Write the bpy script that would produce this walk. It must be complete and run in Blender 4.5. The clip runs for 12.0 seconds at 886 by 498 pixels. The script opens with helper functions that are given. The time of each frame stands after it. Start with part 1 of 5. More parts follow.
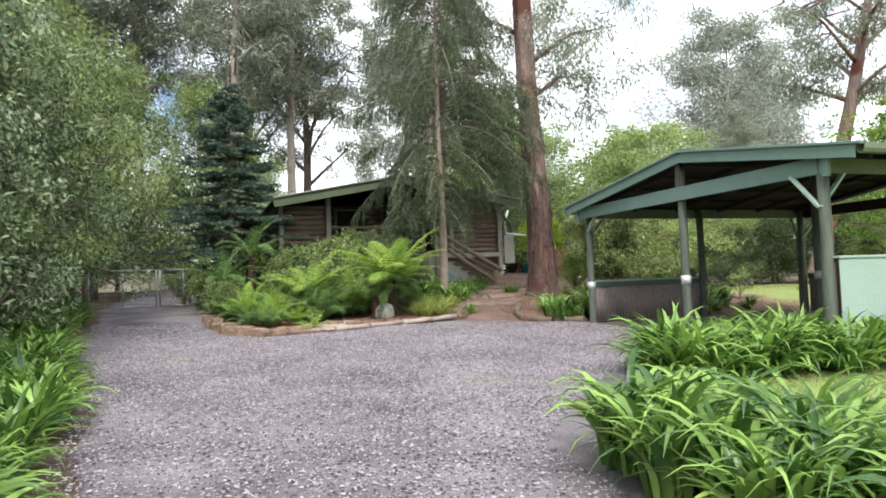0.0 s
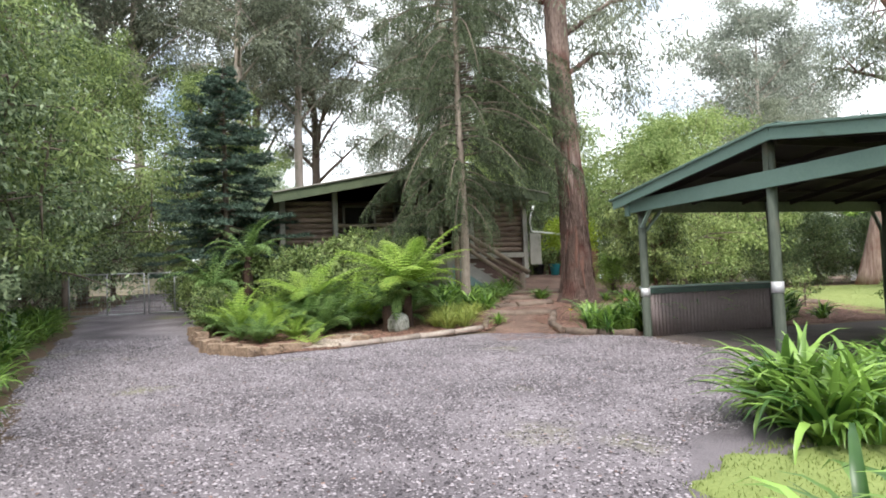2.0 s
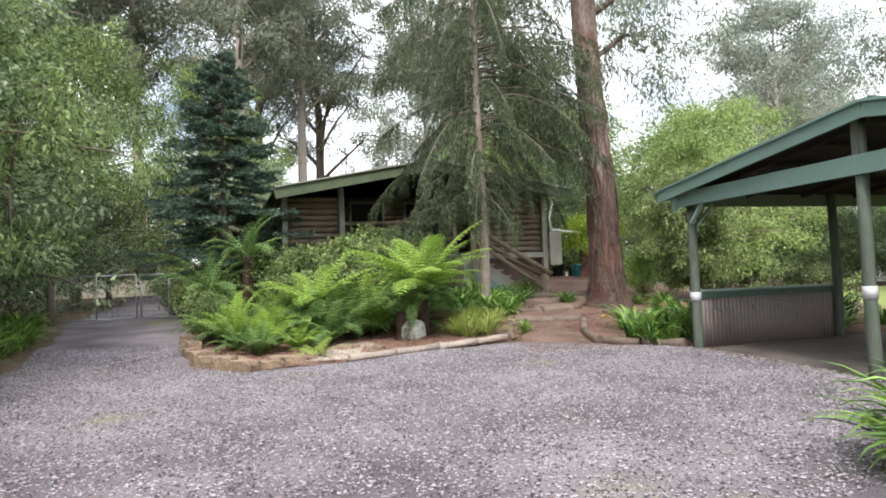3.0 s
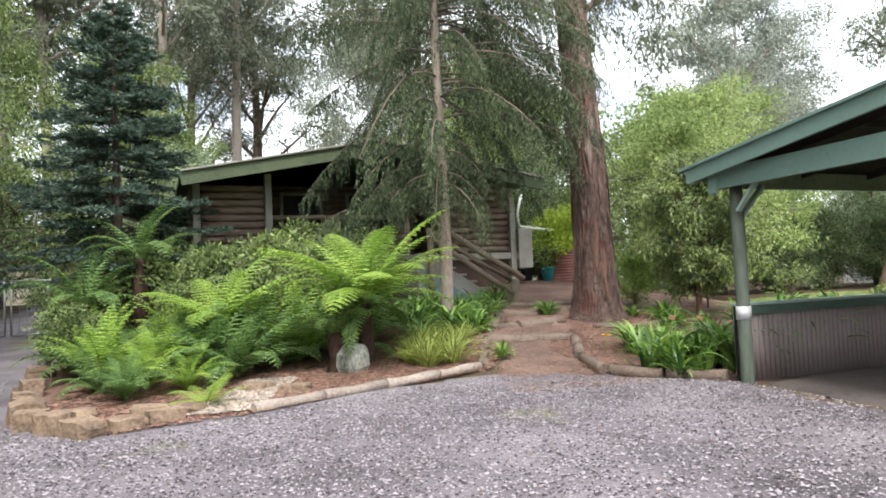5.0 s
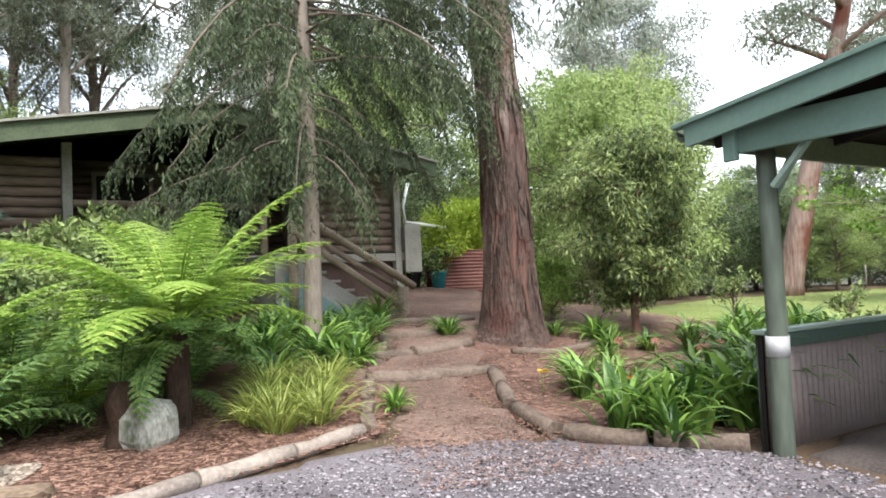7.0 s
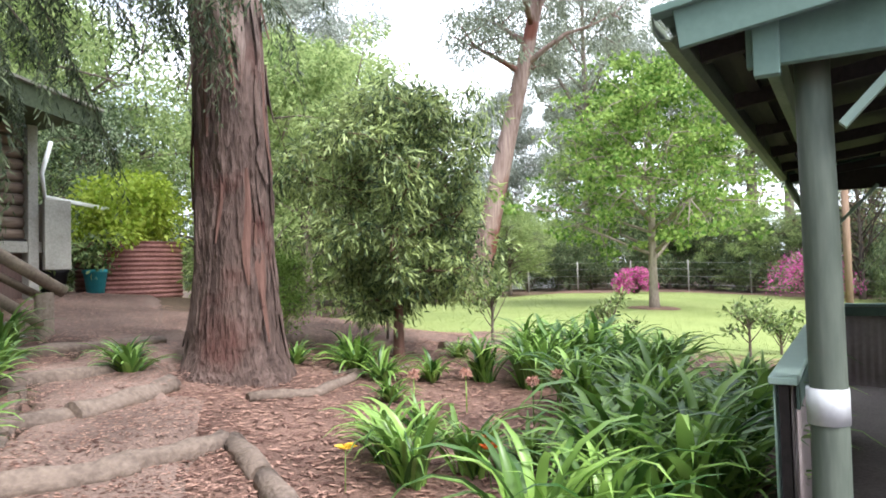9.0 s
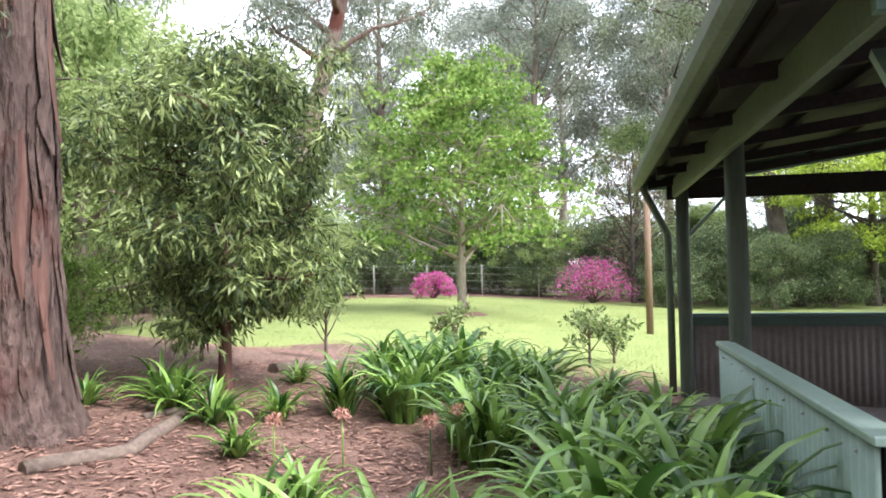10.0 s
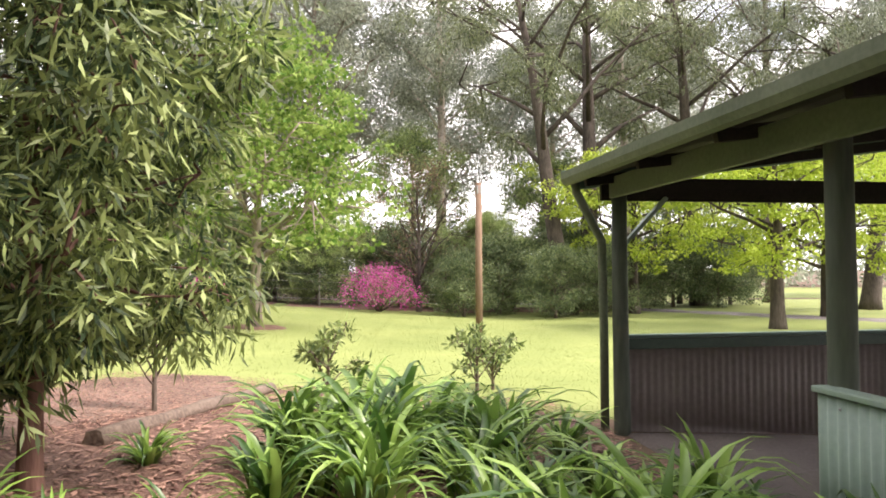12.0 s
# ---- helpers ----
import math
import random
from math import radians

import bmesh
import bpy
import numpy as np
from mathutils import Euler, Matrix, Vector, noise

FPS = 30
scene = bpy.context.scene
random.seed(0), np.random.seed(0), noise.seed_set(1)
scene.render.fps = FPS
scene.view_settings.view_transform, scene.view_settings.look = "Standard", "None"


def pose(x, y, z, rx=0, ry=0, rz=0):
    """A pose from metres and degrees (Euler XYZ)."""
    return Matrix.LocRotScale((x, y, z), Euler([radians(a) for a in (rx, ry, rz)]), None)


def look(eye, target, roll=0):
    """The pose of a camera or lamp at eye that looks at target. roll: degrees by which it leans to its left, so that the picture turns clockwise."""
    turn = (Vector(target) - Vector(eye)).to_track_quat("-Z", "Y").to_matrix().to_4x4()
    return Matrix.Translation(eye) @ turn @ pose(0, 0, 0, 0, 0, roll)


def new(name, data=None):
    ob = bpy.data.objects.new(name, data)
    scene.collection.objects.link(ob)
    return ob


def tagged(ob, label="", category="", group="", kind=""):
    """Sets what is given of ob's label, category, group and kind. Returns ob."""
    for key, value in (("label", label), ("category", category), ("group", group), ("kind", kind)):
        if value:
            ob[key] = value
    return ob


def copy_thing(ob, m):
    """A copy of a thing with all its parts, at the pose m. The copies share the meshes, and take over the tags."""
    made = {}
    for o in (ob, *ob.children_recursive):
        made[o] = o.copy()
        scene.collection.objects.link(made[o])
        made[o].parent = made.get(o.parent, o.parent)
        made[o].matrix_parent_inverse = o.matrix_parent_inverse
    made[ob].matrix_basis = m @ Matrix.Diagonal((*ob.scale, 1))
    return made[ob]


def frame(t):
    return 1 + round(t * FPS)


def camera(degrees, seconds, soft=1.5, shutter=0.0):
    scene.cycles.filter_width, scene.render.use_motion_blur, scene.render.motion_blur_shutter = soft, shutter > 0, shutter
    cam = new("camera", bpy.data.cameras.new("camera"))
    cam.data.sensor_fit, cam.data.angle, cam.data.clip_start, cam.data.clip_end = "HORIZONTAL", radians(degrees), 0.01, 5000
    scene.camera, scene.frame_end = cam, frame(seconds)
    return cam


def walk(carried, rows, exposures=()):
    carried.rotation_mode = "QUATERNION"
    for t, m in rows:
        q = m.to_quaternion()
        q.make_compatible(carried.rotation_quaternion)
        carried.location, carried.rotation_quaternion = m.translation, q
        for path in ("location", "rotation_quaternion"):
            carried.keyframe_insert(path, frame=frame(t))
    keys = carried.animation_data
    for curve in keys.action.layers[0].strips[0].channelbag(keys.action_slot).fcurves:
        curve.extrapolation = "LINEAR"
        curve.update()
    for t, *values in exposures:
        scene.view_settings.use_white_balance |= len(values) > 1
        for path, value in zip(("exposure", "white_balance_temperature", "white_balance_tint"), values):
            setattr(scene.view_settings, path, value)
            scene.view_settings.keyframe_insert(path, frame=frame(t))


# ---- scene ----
cam = camera(64.3, 12.0, 1.8)
METRES, EYE, TILT, LEAN, TURN = 18.0, 1.5, 0.0, 0.0, -19.6
ROWS = [
    (0.0, 0.0, 0.0, 0.0, 0.1, 2.82, 2.05),
    (0.5, -0.0022, 0.025, 0.0037, 0.4, 2.73, 2.12),
    (1.0, -0.0019, 0.0585, 0.0044, 0.36, 2.73, 2.16),
    (1.5, -0.0057, 0.0946, 0.0062, 0.6, 2.76, 2.18),
    (2.0, -0.012, 0.1331, 0.008, 1.11, 2.81, 2.23),
    (2.5, -0.0211, 0.1739, 0.01, 1.42, 2.83, 2.25),
    (4.5, -0.04, 0.3469, 0.0165, -0.18, 2.91, 2.42),
    (5.0, -0.0344, 0.3982, 0.018, -2.65, 2.83, 2.48),
    (5.5, -0.0305, 0.447, 0.0172, -4.76, 2.8, 2.44),
    (6.0, -0.0264, 0.4951, 0.0189, -7.3, 2.75, 2.41),
    (6.5, -0.023, 0.5399, 0.0215, -10.51, 2.68, 2.45),
    (8.5, -0.0088, 0.7213, 0.0257, -28.78, 2.17, 1.98),
    (9.0, -0.0002, 0.7654, 0.025, -40.45, 1.9, 1.66),
    (9.5, 0.0076, 0.8067, 0.0274, -48.89, 1.78, 1.39),
    (10.0, 0.0231, 0.8442, 0.0288, -58.41, 1.65, 1.14),
    (10.5, 0.0436, 0.8754, 0.0321, -66.88, 1.53, 0.91),
    (11.0, 0.0623, 0.9082, 0.0327, -72.33, 1.57, 0.59),
    (11.5, 0.0814, 0.9386, 0.0317, -76.44, 1.65, 0.4),
    (12.0, 0.0924, 0.9711, 0.0328, -79.32, 1.78, 0.24),
]
walk(cam, [(t, pose(0, 0, EYE, TILT, LEAN, TURN) @ pose(METRES * x, METRES * y, METRES * z, 90 + pitch, roll, yaw)) for t, x, y, z, yaw, pitch, roll in ROWS],
     [(0.0, 0.52, 6300, 10), (4.5, 0.64, 6300, 10), (6.5, 0.76, 6250, 10), (8.5, 1.06, 5950, 12), (9.5, 1.13, 5950, 13), (10.5, 1.25, 6050, 19), (11.0, 1.24, 6400, 22), (12.0, 1.1, 6900, 21)])


# ---- world, sun ----
SUN_EL, SUN_AZ = radians(52), radians(200)
world = bpy.data.worlds.new("sky")
scene.world = world
world.use_nodes = True
wn, wl = world.node_tree.nodes, world.node_tree.links
wn.clear()
w_out, w_bg = wn.new("ShaderNodeOutputWorld"), wn.new("ShaderNodeBackground")
w_sky, w_mix = wn.new("ShaderNodeTexSky"), wn.new("ShaderNodeMixRGB")
w_tex, w_noise, w_ramp = wn.new("ShaderNodeTexCoord"), wn.new("ShaderNodeTexNoise"), wn.new("ShaderNodeValToRGB")
w_sky.sky_type, w_sky.sun_disc = "NISHITA", False
w_sky.sun_elevation, w_sky.sun_rotation = SUN_EL, SUN_AZ
w_noise.inputs["Scale"].default_value, w_noise.inputs["Detail"].default_value = 2.6, 7
w_ramp.color_ramp.elements[0].position, w_ramp.color_ramp.elements[1].position = 0.33, 0.46
w_mix.inputs[2].default_value = (12.6, 13.0, 13.4, 1)
w_bg.inputs["Strength"].default_value = 0.125
wl.new(w_tex.outputs["Generated"], w_noise.inputs["Vector"])
wl.new(w_noise.outputs["Fac"], w_ramp.inputs["Fac"])
wl.new(w_ramp.outputs["Color"], w_mix.inputs[0])
wl.new(w_sky.outputs["Color"], w_mix.inputs[1])
wl.new(w_mix.outputs["Color"], w_bg.inputs["Color"])
wl.new(w_bg.outputs["Background"], w_out.inputs["Surface"])
sun = new("sun", bpy.data.lights.new("sun", "SUN"))
sun.data.energy, sun.data.angle, sun.data.color = 3.0, radians(14), (1.0, 0.95, 0.86)
sun.matrix_world = look((0, 0, 30), (-30 * math.sin(SUN_AZ) * math.cos(SUN_EL), -30 * math.cos(SUN_AZ) * math.cos(SUN_EL), 30 - 30 * math.sin(SUN_EL)))

# ---- materials ----


def mat(name, a, b, rough=0.8, scale=4.0, fine=60.0, bump=0.3, metal=0.0, spot=None, stretch=(1, 1, 1), island=0.0, dist=0.01, spec=0.3):
    """Two-tone surface: broad mottling, fine grain, relief, and optional stains."""
    m = bpy.data.materials.new(name)
    m.use_nodes = True
    n, l = m.node_tree.nodes, m.node_tree.links
    p = n["Principled BSDF"]
    p.inputs["Roughness"].default_value, p.inputs["Metallic"].default_value = rough, metal
    p.inputs["Specular IOR Level"].default_value = spec
    geo, mp = n.new("ShaderNodeNewGeometry"), n.new("ShaderNodeMapping")
    mp.inputs["Scale"].default_value = stretch
    l.new(geo.outputs["Position"], mp.inputs["Vector"])
    n1, n2 = n.new("ShaderNodeTexNoise"), n.new("ShaderNodeTexNoise")
    for q, s, d in ((n1, scale, 5), (n2, fine, 4)):
        q.inputs["Scale"].default_value, q.inputs["Detail"].default_value = s, d
        l.new(mp.outputs["Vector"], q.inputs["Vector"])
    add = n.new("ShaderNodeMath")
    add.operation = "MULTIPLY_ADD"
    l.new(n1.outputs["Fac"], add.inputs[0])
    add.inputs[1].default_value = 0.55
    sc = n.new("ShaderNodeMath")
    sc.operation = "MULTIPLY"
    l.new(n2.outputs["Fac"], sc.inputs[0])
    sc.inputs[1].default_value = 0.45
    l.new(sc.outputs[0], add.inputs[2])
    ramp = n.new("ShaderNodeValToRGB")
    ramp.color_ramp.elements[0].position, ramp.color_ramp.elements[1].position = 0.32, 0.68
    ramp.color_ramp.elements[0].color, ramp.color_ramp.elements[1].color = (*a, 1), (*b, 1)
    last = add.outputs[0]
    if island:
        rnd = n.new("ShaderNodeMath")
        rnd.operation = "MULTIPLY_ADD"
        l.new(geo.outputs["Random Per Island"], rnd.inputs[0])
        rnd.inputs[1].default_value = island
        off = n.new("ShaderNodeMath")
        off.operation = "SUBTRACT"
        l.new(last, off.inputs[0])
        off.inputs[1].default_value = island / 2
        l.new(off.outputs[0], rnd.inputs[2])
        last = rnd.outputs[0]
    l.new(last, ramp.inputs["Fac"])
    col = ramp.outputs["Color"]
    if spot:
        n3, r3, mx = n.new("ShaderNodeTexNoise"), n.new("ShaderNodeValToRGB"), n.new("ShaderNodeMixRGB")
        n3.inputs["Scale"].default_value, n3.inputs["Detail"].default_value = spot[1], 6
        l.new(geo.outputs["Position"], n3.inputs["Vector"])
        r3.color_ramp.elements[0].position, r3.color_ramp.elements[1].position = spot[2], spot[2] + 0.12
        l.new(n3.outputs["Fac"], r3.inputs["Fac"])
        l.new(r3.outputs["Color"], mx.inputs[0])
        l.new(col, mx.inputs[1])
        mx.inputs[2].default_value = (*spot[0], 1)
        col = mx.outputs["Color"]
    l.new(col, p.inputs["Base Color"])
    if bump:
        bp = n.new("ShaderNodeBump")
        bp.inputs["Strength"].default_value, bp.inputs["Distance"].default_value = bump, dist
        l.new(n2.outputs["Fac"], bp.inputs["Height"])
        l.new(bp.outputs["Normal"], p.inputs["Normal"])
    return m


def leaf_mat(name, a, b, rough=0.5, trans=0.35, clump=1.2, spec=0.35):
    """Leaves: colour varies leaf by leaf and in broad patches, and light passes through."""
    m = bpy.data.materials.new(name)
    m.use_nodes = True
    n, l = m.node_tree.nodes, m.node_tree.links
    p, out = n["Principled BSDF"], n["Material Output"]
    p.inputs["Roughness"].default_value, p.inputs["Specular IOR Level"].default_value = rough, spec
    geo, ns, ad, ramp = n.new("ShaderNodeNewGeometry"), n.new("ShaderNodeTexNoise"), n.new("ShaderNodeMath"), n.new("ShaderNodeValToRGB")
    ns.inputs["Scale"].default_value, ns.inputs["Detail"].default_value = clump, 2
    l.new(geo.outputs["Position"], ns.inputs["Vector"])
    ad.operation = "MULTIPLY_ADD"
    info, both, wrap = n.new("ShaderNodeObjectInfo"), n.new("ShaderNodeMath"), n.new("ShaderNodeMath")
    both.operation, wrap.operation = "ADD", "FRACT"
    l.new(geo.outputs["Random Per Island"], both.inputs[0])
    l.new(info.outputs["Random"], both.inputs[1])
    l.new(both.outputs[0], wrap.inputs[0])
    l.new(wrap.outputs[0], ad.inputs[0])
    ad.inputs[1].default_value = 0.5
    half = n.new("ShaderNodeMath")
    half.operation = "MULTIPLY"
    l.new(ns.outputs["Fac"], half.inputs[0])
    half.inputs[1].default_value = 0.5
    l.new(half.outputs[0], ad.inputs[2])
    ramp.color_ramp.elements[0].position, ramp.color_ramp.elements[1].position = 0.29, 0.73
    ramp.color_ramp.elements[0].color, ramp.color_ramp.elements[1].color = (*a, 1), (*b, 1)
    l.new(ad.outputs[0], ramp.inputs["Fac"])
    l.new(ramp.outputs["Color"], p.inputs["Base Color"])
    tr, mx = n.new("ShaderNodeBsdfTranslucent"), n.new("ShaderNodeMixShader")
    l.new(ramp.outputs["Color"], tr.inputs["Color"])
    mx.inputs[0].default_value = trans
    l.new(p.outputs[0], mx.inputs[1])
    l.new(tr.outputs[0], mx.inputs[2])
    l.new(mx.outputs[0], out.inputs["Surface"])
    return m


M_LITTER = mat("leaf_litter", (0.06, 0.04, 0.025), (0.17, 0.115, 0.075), 0.95, 0.8, 45, 0.6, spot=((0.10, 0.10, 0.05), 0.5, 0.6))
M_GRAVEL = mat("gravel", (0.066, 0.056, 0.063), (0.315, 0.278, 0.30), 0.9, 0.9, 85, 1.0, spot=((0.23, 0.23, 0.11), 0.42, 0.64), dist=0.02)
M_STONE_BIT = mat("gravel_stone", (0.06, 0.052, 0.058), (0.39, 0.348, 0.372), 0.85, 9, 90, 0.3, island=0.8)
M_LAWN = mat("lawn_soil", (0.155, 0.195, 0.055), (0.265, 0.305, 0.105), 0.9, 0.6, 40, 0.5)
M_MULCH = mat("bark_mulch", (0.06, 0.032, 0.024), (0.25, 0.15, 0.115), 0.9, 1.5, 45, 0.9, dist=0.02)
M_CHIP = mat("mulch_chip", (0.075, 0.032, 0.024), (0.38, 0.225, 0.17), 0.85, 6, 80, 0.3, island=0.6)
M_PATH = mat("dirt_path", (0.075, 0.048, 0.038), (0.28, 0.192, 0.155), 0.95, 1.1, 60, 0.8, dist=0.015)
M_CONC_FLOOR = mat("carport_floor", (0.055, 0.043, 0.04), (0.15, 0.125, 0.115), 0.9, 1.2, 40, 0.5)
M_GREEN = mat("green_paint", (0.13, 0.20, 0.175), (0.165, 0.245, 0.215), 0.55, 1.5, 30, 0.12, spot=((0.10, 0.14, 0.11), 2.2, 0.62))
M_POST = mat("green_post_paint", (0.066, 0.082, 0.066), (0.145, 0.163, 0.132), 0.7, 3, 30, 0.3, stretch=(1, 1, 0.15), spot=((0.13, 0.12, 0.09), 2.0, 0.6))
M_GUTTER = mat("mossy_gutter_paint", (0.10, 0.125, 0.085), (0.175, 0.205, 0.145), 0.6, 2, 30, 0.15)
M_ROOF = mat("green_roof_steel", (0.05, 0.085, 0.07), (0.075, 0.12, 0.10), 0.45, 1, 20, 0.05, spec=0.5)
M_MAROON = mat("plum_steel", (0.20, 0.16, 0.155), (0.28, 0.23, 0.225), 0.55, 1.2, 20, 0.1)
M_SHEETG = mat("pale_green_sheet", (0.26, 0.35, 0.305), (0.335, 0.43, 0.375), 0.5, 1.2, 25, 0.1, spot=((0.17, 0.22, 0.18), 1.8, 0.66))
# near black: the shade under the carport roof is put into this colour
M_UNDER = mat("shade_dark_timber", (0.013, 0.01, 0.01), (0.034, 0.026, 0.024), 0.8, 2, 30, 0.3, stretch=(0.2, 1, 1))
M_SILVER = mat("silver_tape", (0.5, 0.5, 0.52), (0.62, 0.62, 0.64), 0.4, 3, 40, 0.05, metal=0.2)
M_LOG = mat("dark_log", (0.10, 0.07, 0.053), (0.30, 0.22, 0.175), 0.75, 2.5, 30, 0.4, stretch=(0.15, 1, 1))
M_LOGPALE = mat("weathered_log", (0.17, 0.125, 0.095), (0.36, 0.29, 0.225), 0.85, 3, 35, 0.4)
M_GREYTIMBER = mat("grey_timber", (0.23, 0.22, 0.19), (0.42, 0.40, 0.36), 0.85, 3, 40, 0.3)
M_FASCIA = mat("mossy_green_fascia", (0.05, 0.068, 0.04), (0.12, 0.145, 0.085), 0.75, 2, 25, 0.2)
M_CONCRETE = mat("stained_concrete", (0.24, 0.23, 0.21), (0.42, 0.40, 0.38), 0.9, 1.3, 40, 0.3)
M_TEAL = mat("faded_teal_paint", (0.13, 0.22, 0.22), (0.24, 0.34, 0.33), 0.8, 1.4, 30, 0.2)
M_BASE = mat("dark_red_boards", (0.075, 0.045, 0.038), (0.15, 0.10, 0.085), 0.85, 2, 30, 0.3, stretch=(1, 1, 0.2))
# matte near black standing in for shade between logs and behind panes
M_DARK = mat("recess_shade", (0.02, 0.018, 0.017), (0.04, 0.035, 0.033), 0.9, 2, 20, 0.1)
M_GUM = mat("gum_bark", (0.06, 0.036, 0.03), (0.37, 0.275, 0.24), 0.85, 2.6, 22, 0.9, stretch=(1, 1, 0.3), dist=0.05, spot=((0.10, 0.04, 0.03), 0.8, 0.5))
M_GUMLOW = mat("rough_gum_bark", (0.026, 0.015, 0.012), (0.19, 0.128, 0.108), 0.9, 4.0, 26, 1.0, stretch=(1, 1, 0.28), dist=0.07, spot=((0.085, 0.034, 0.027), 1.3, 0.5))
M_DARKBARK = mat("dark_furrowed_bark", (0.03, 0.024, 0.02), (0.13, 0.105, 0.088), 0.9, 3, 20, 0.8, stretch=(1, 1, 0.25), dist=0.04)
M_GUMPALE = mat("pale_gum_bark", (0.30, 0.25, 0.21), (0.52, 0.45, 0.40), 0.85, 2.2, 22, 0.4, stretch=(1, 1, 0.2))
M_GUMRED = mat("red_peeling_bark", (0.10, 0.05, 0.042), (0.42, 0.31, 0.275), 0.85, 1.6, 14, 0.8, stretch=(1, 1, 0.12), dist=0.04, spot=((0.17, 0.06, 0.045), 0.7, 0.52))
M_BARK = mat("grey_bark", (0.09, 0.07, 0.055), (0.24, 0.19, 0.155), 0.9, 4, 30, 0.6, stretch=(1, 1, 0.25), dist=0.02)
M_TRUNKPALE = mat("pale_grey_bark", (0.16, 0.125, 0.10), (0.39, 0.33, 0.28), 0.9, 3, 26, 0.6, stretch=(1, 1, 0.3), dist=0.02)
M_BARKRED = mat("red_bark_strip", (0.075, 0.034, 0.026), (0.19, 0.105, 0.082), 0.85, 3, 30, 0.5, stretch=(1, 1, 0.2), dist=0.02)
M_STEEL = mat("galvanised_steel", (0.35, 0.36, 0.36), (0.5, 0.51, 0.51), 0.45, 4, 40, 0.05, metal=0.7)
M_ROCK = mat("sandstone", (0.10, 0.07, 0.052), (0.42, 0.30, 0.21), 0.9, 3, 25, 0.6, island=0.3, dist=0.02)
M_SLEEPER = mat("edging_timber", (0.17, 0.135, 0.115), (0.43, 0.365, 0.315), 0.9, 2, 30, 0.5, dist=0.01)
M_OLDLOG = mat("old_grey_log", (0.085, 0.062, 0.05), (0.235, 0.178, 0.142), 0.9, 3, 25, 0.7, dist=0.02)
M_TANK = mat("rusty_red_steel", (0.15, 0.06, 0.05), (0.29, 0.14, 0.12), 0.7, 3, 25, 0.2)
L_AGA = leaf_mat("strap_leaf", (0.04, 0.105, 0.02), (0.30, 0.47, 0.10), 0.36, 0.3, 2.0, 0.5)
L_LIME = leaf_mat("lime_grass", (0.19, 0.25, 0.055), (0.48, 0.53, 0.16), 0.5, 0.3)
L_FERN = leaf_mat("bright_fern", (0.22, 0.37, 0.06), (0.52, 0.66, 0.16), 0.5, 0.45, 1.5)
L_FERND = leaf_mat("dark_fern", (0.075, 0.155, 0.045), (0.32, 0.46, 0.16), 0.5, 0.4, 1.5)
L_CONIF = leaf_mat("drooping_needle", (0.03, 0.048, 0.025), (0.17, 0.205, 0.11), 0.6, 0.3, 1.2)
L_SPRUCE = leaf_mat("blue_spruce_needle", (0.028, 0.056, 0.042), (0.15, 0.215, 0.165), 0.6, 0.15, 1.5)
L_GUM = leaf_mat("gum_leaf", (0.13, 0.155, 0.11), (0.37, 0.40, 0.29), 0.5, 0.3, 0.35)
# paler, greyer gum leaf: the haze of distance is mixed into the colour
L_GUMFAR = leaf_mat("haze_tinted_gum_leaf", (0.22, 0.25, 0.20), (0.46, 0.49, 0.42), 0.6, 0.3, 0.25)
L_BUSH = leaf_mat("olive_bush_leaf", (0.05, 0.09, 0.028), (0.35, 0.44, 0.16), 0.5, 0.3, 0.6)
L_SHRUB = leaf_mat("grey_green_leaf", (0.065, 0.11, 0.05), (0.44, 0.53, 0.31), 0.5, 0.3, 0.8)
L_WATTLE = leaf_mat("wattle_leaf", (0.033, 0.062, 0.025), (0.39, 0.47, 0.17), 0.45, 0.3, 1.2)
L_MAPLE = leaf_mat("fresh_maple_leaf", (0.10, 0.20, 0.035), (0.36, 0.48, 0.13), 0.65, 0.45, 0.7, 0.15)
L_LIMETREE = leaf_mat("spring_leaf", (0.25, 0.36, 0.03), (0.52, 0.62, 0.10), 0.5, 0.45, 0.6)
L_LIGHT = leaf_mat("pale_green_leaf", (0.17, 0.25, 0.08), (0.50, 0.59, 0.25), 0.6, 0.5, 0.5, 0.2)
# far foliage tone with haze already blended in
L_WOODS = leaf_mat("haze_tinted_wood_leaf", (0.20, 0.235, 0.17), (0.42, 0.46, 0.35), 0.7, 0.2, 0.12)
L_DARK = leaf_mat("dark_hedge_leaf", (0.055, 0.09, 0.04), (0.25, 0.31, 0.14), 0.5, 0.25, 0.6)
L_AZALEA = leaf_mat("azalea_petal", (0.55, 0.045, 0.31), (0.80, 0.20, 0.52), 0.6, 0.35, 1.5)
L_GRASS = leaf_mat("lawn_blade", (0.16, 0.21, 0.055), (0.30, 0.345, 0.12), 0.55, 0.35, 0.5)
L_ORANGE = leaf_mat("orange_petal", (0.75, 0.12, 0.02), (0.85, 0.25, 0.04), 0.6, 0.3)
L_YELLOW = leaf_mat("yellow_petal", (0.8, 0.5, 0.03), (0.9, 0.65, 0.08), 0.6, 0.3)
L_DARKGUM = leaf_mat("dark_gum_leaf", (0.08, 0.10, 0.05), (0.27, 0.31, 0.165), 0.5, 0.35, 0.4)
L_DRY = leaf_mat("dry_litter_leaf", (0.10, 0.055, 0.035), (0.30, 0.20, 0.13), 0.8, 0.1)

# ---- helpers of this scene ----


def step(a, b, v):
    u = min(1.0, max(0.0, (v - a) / (b - a)))
    return u * u * (3 - 2 * u)


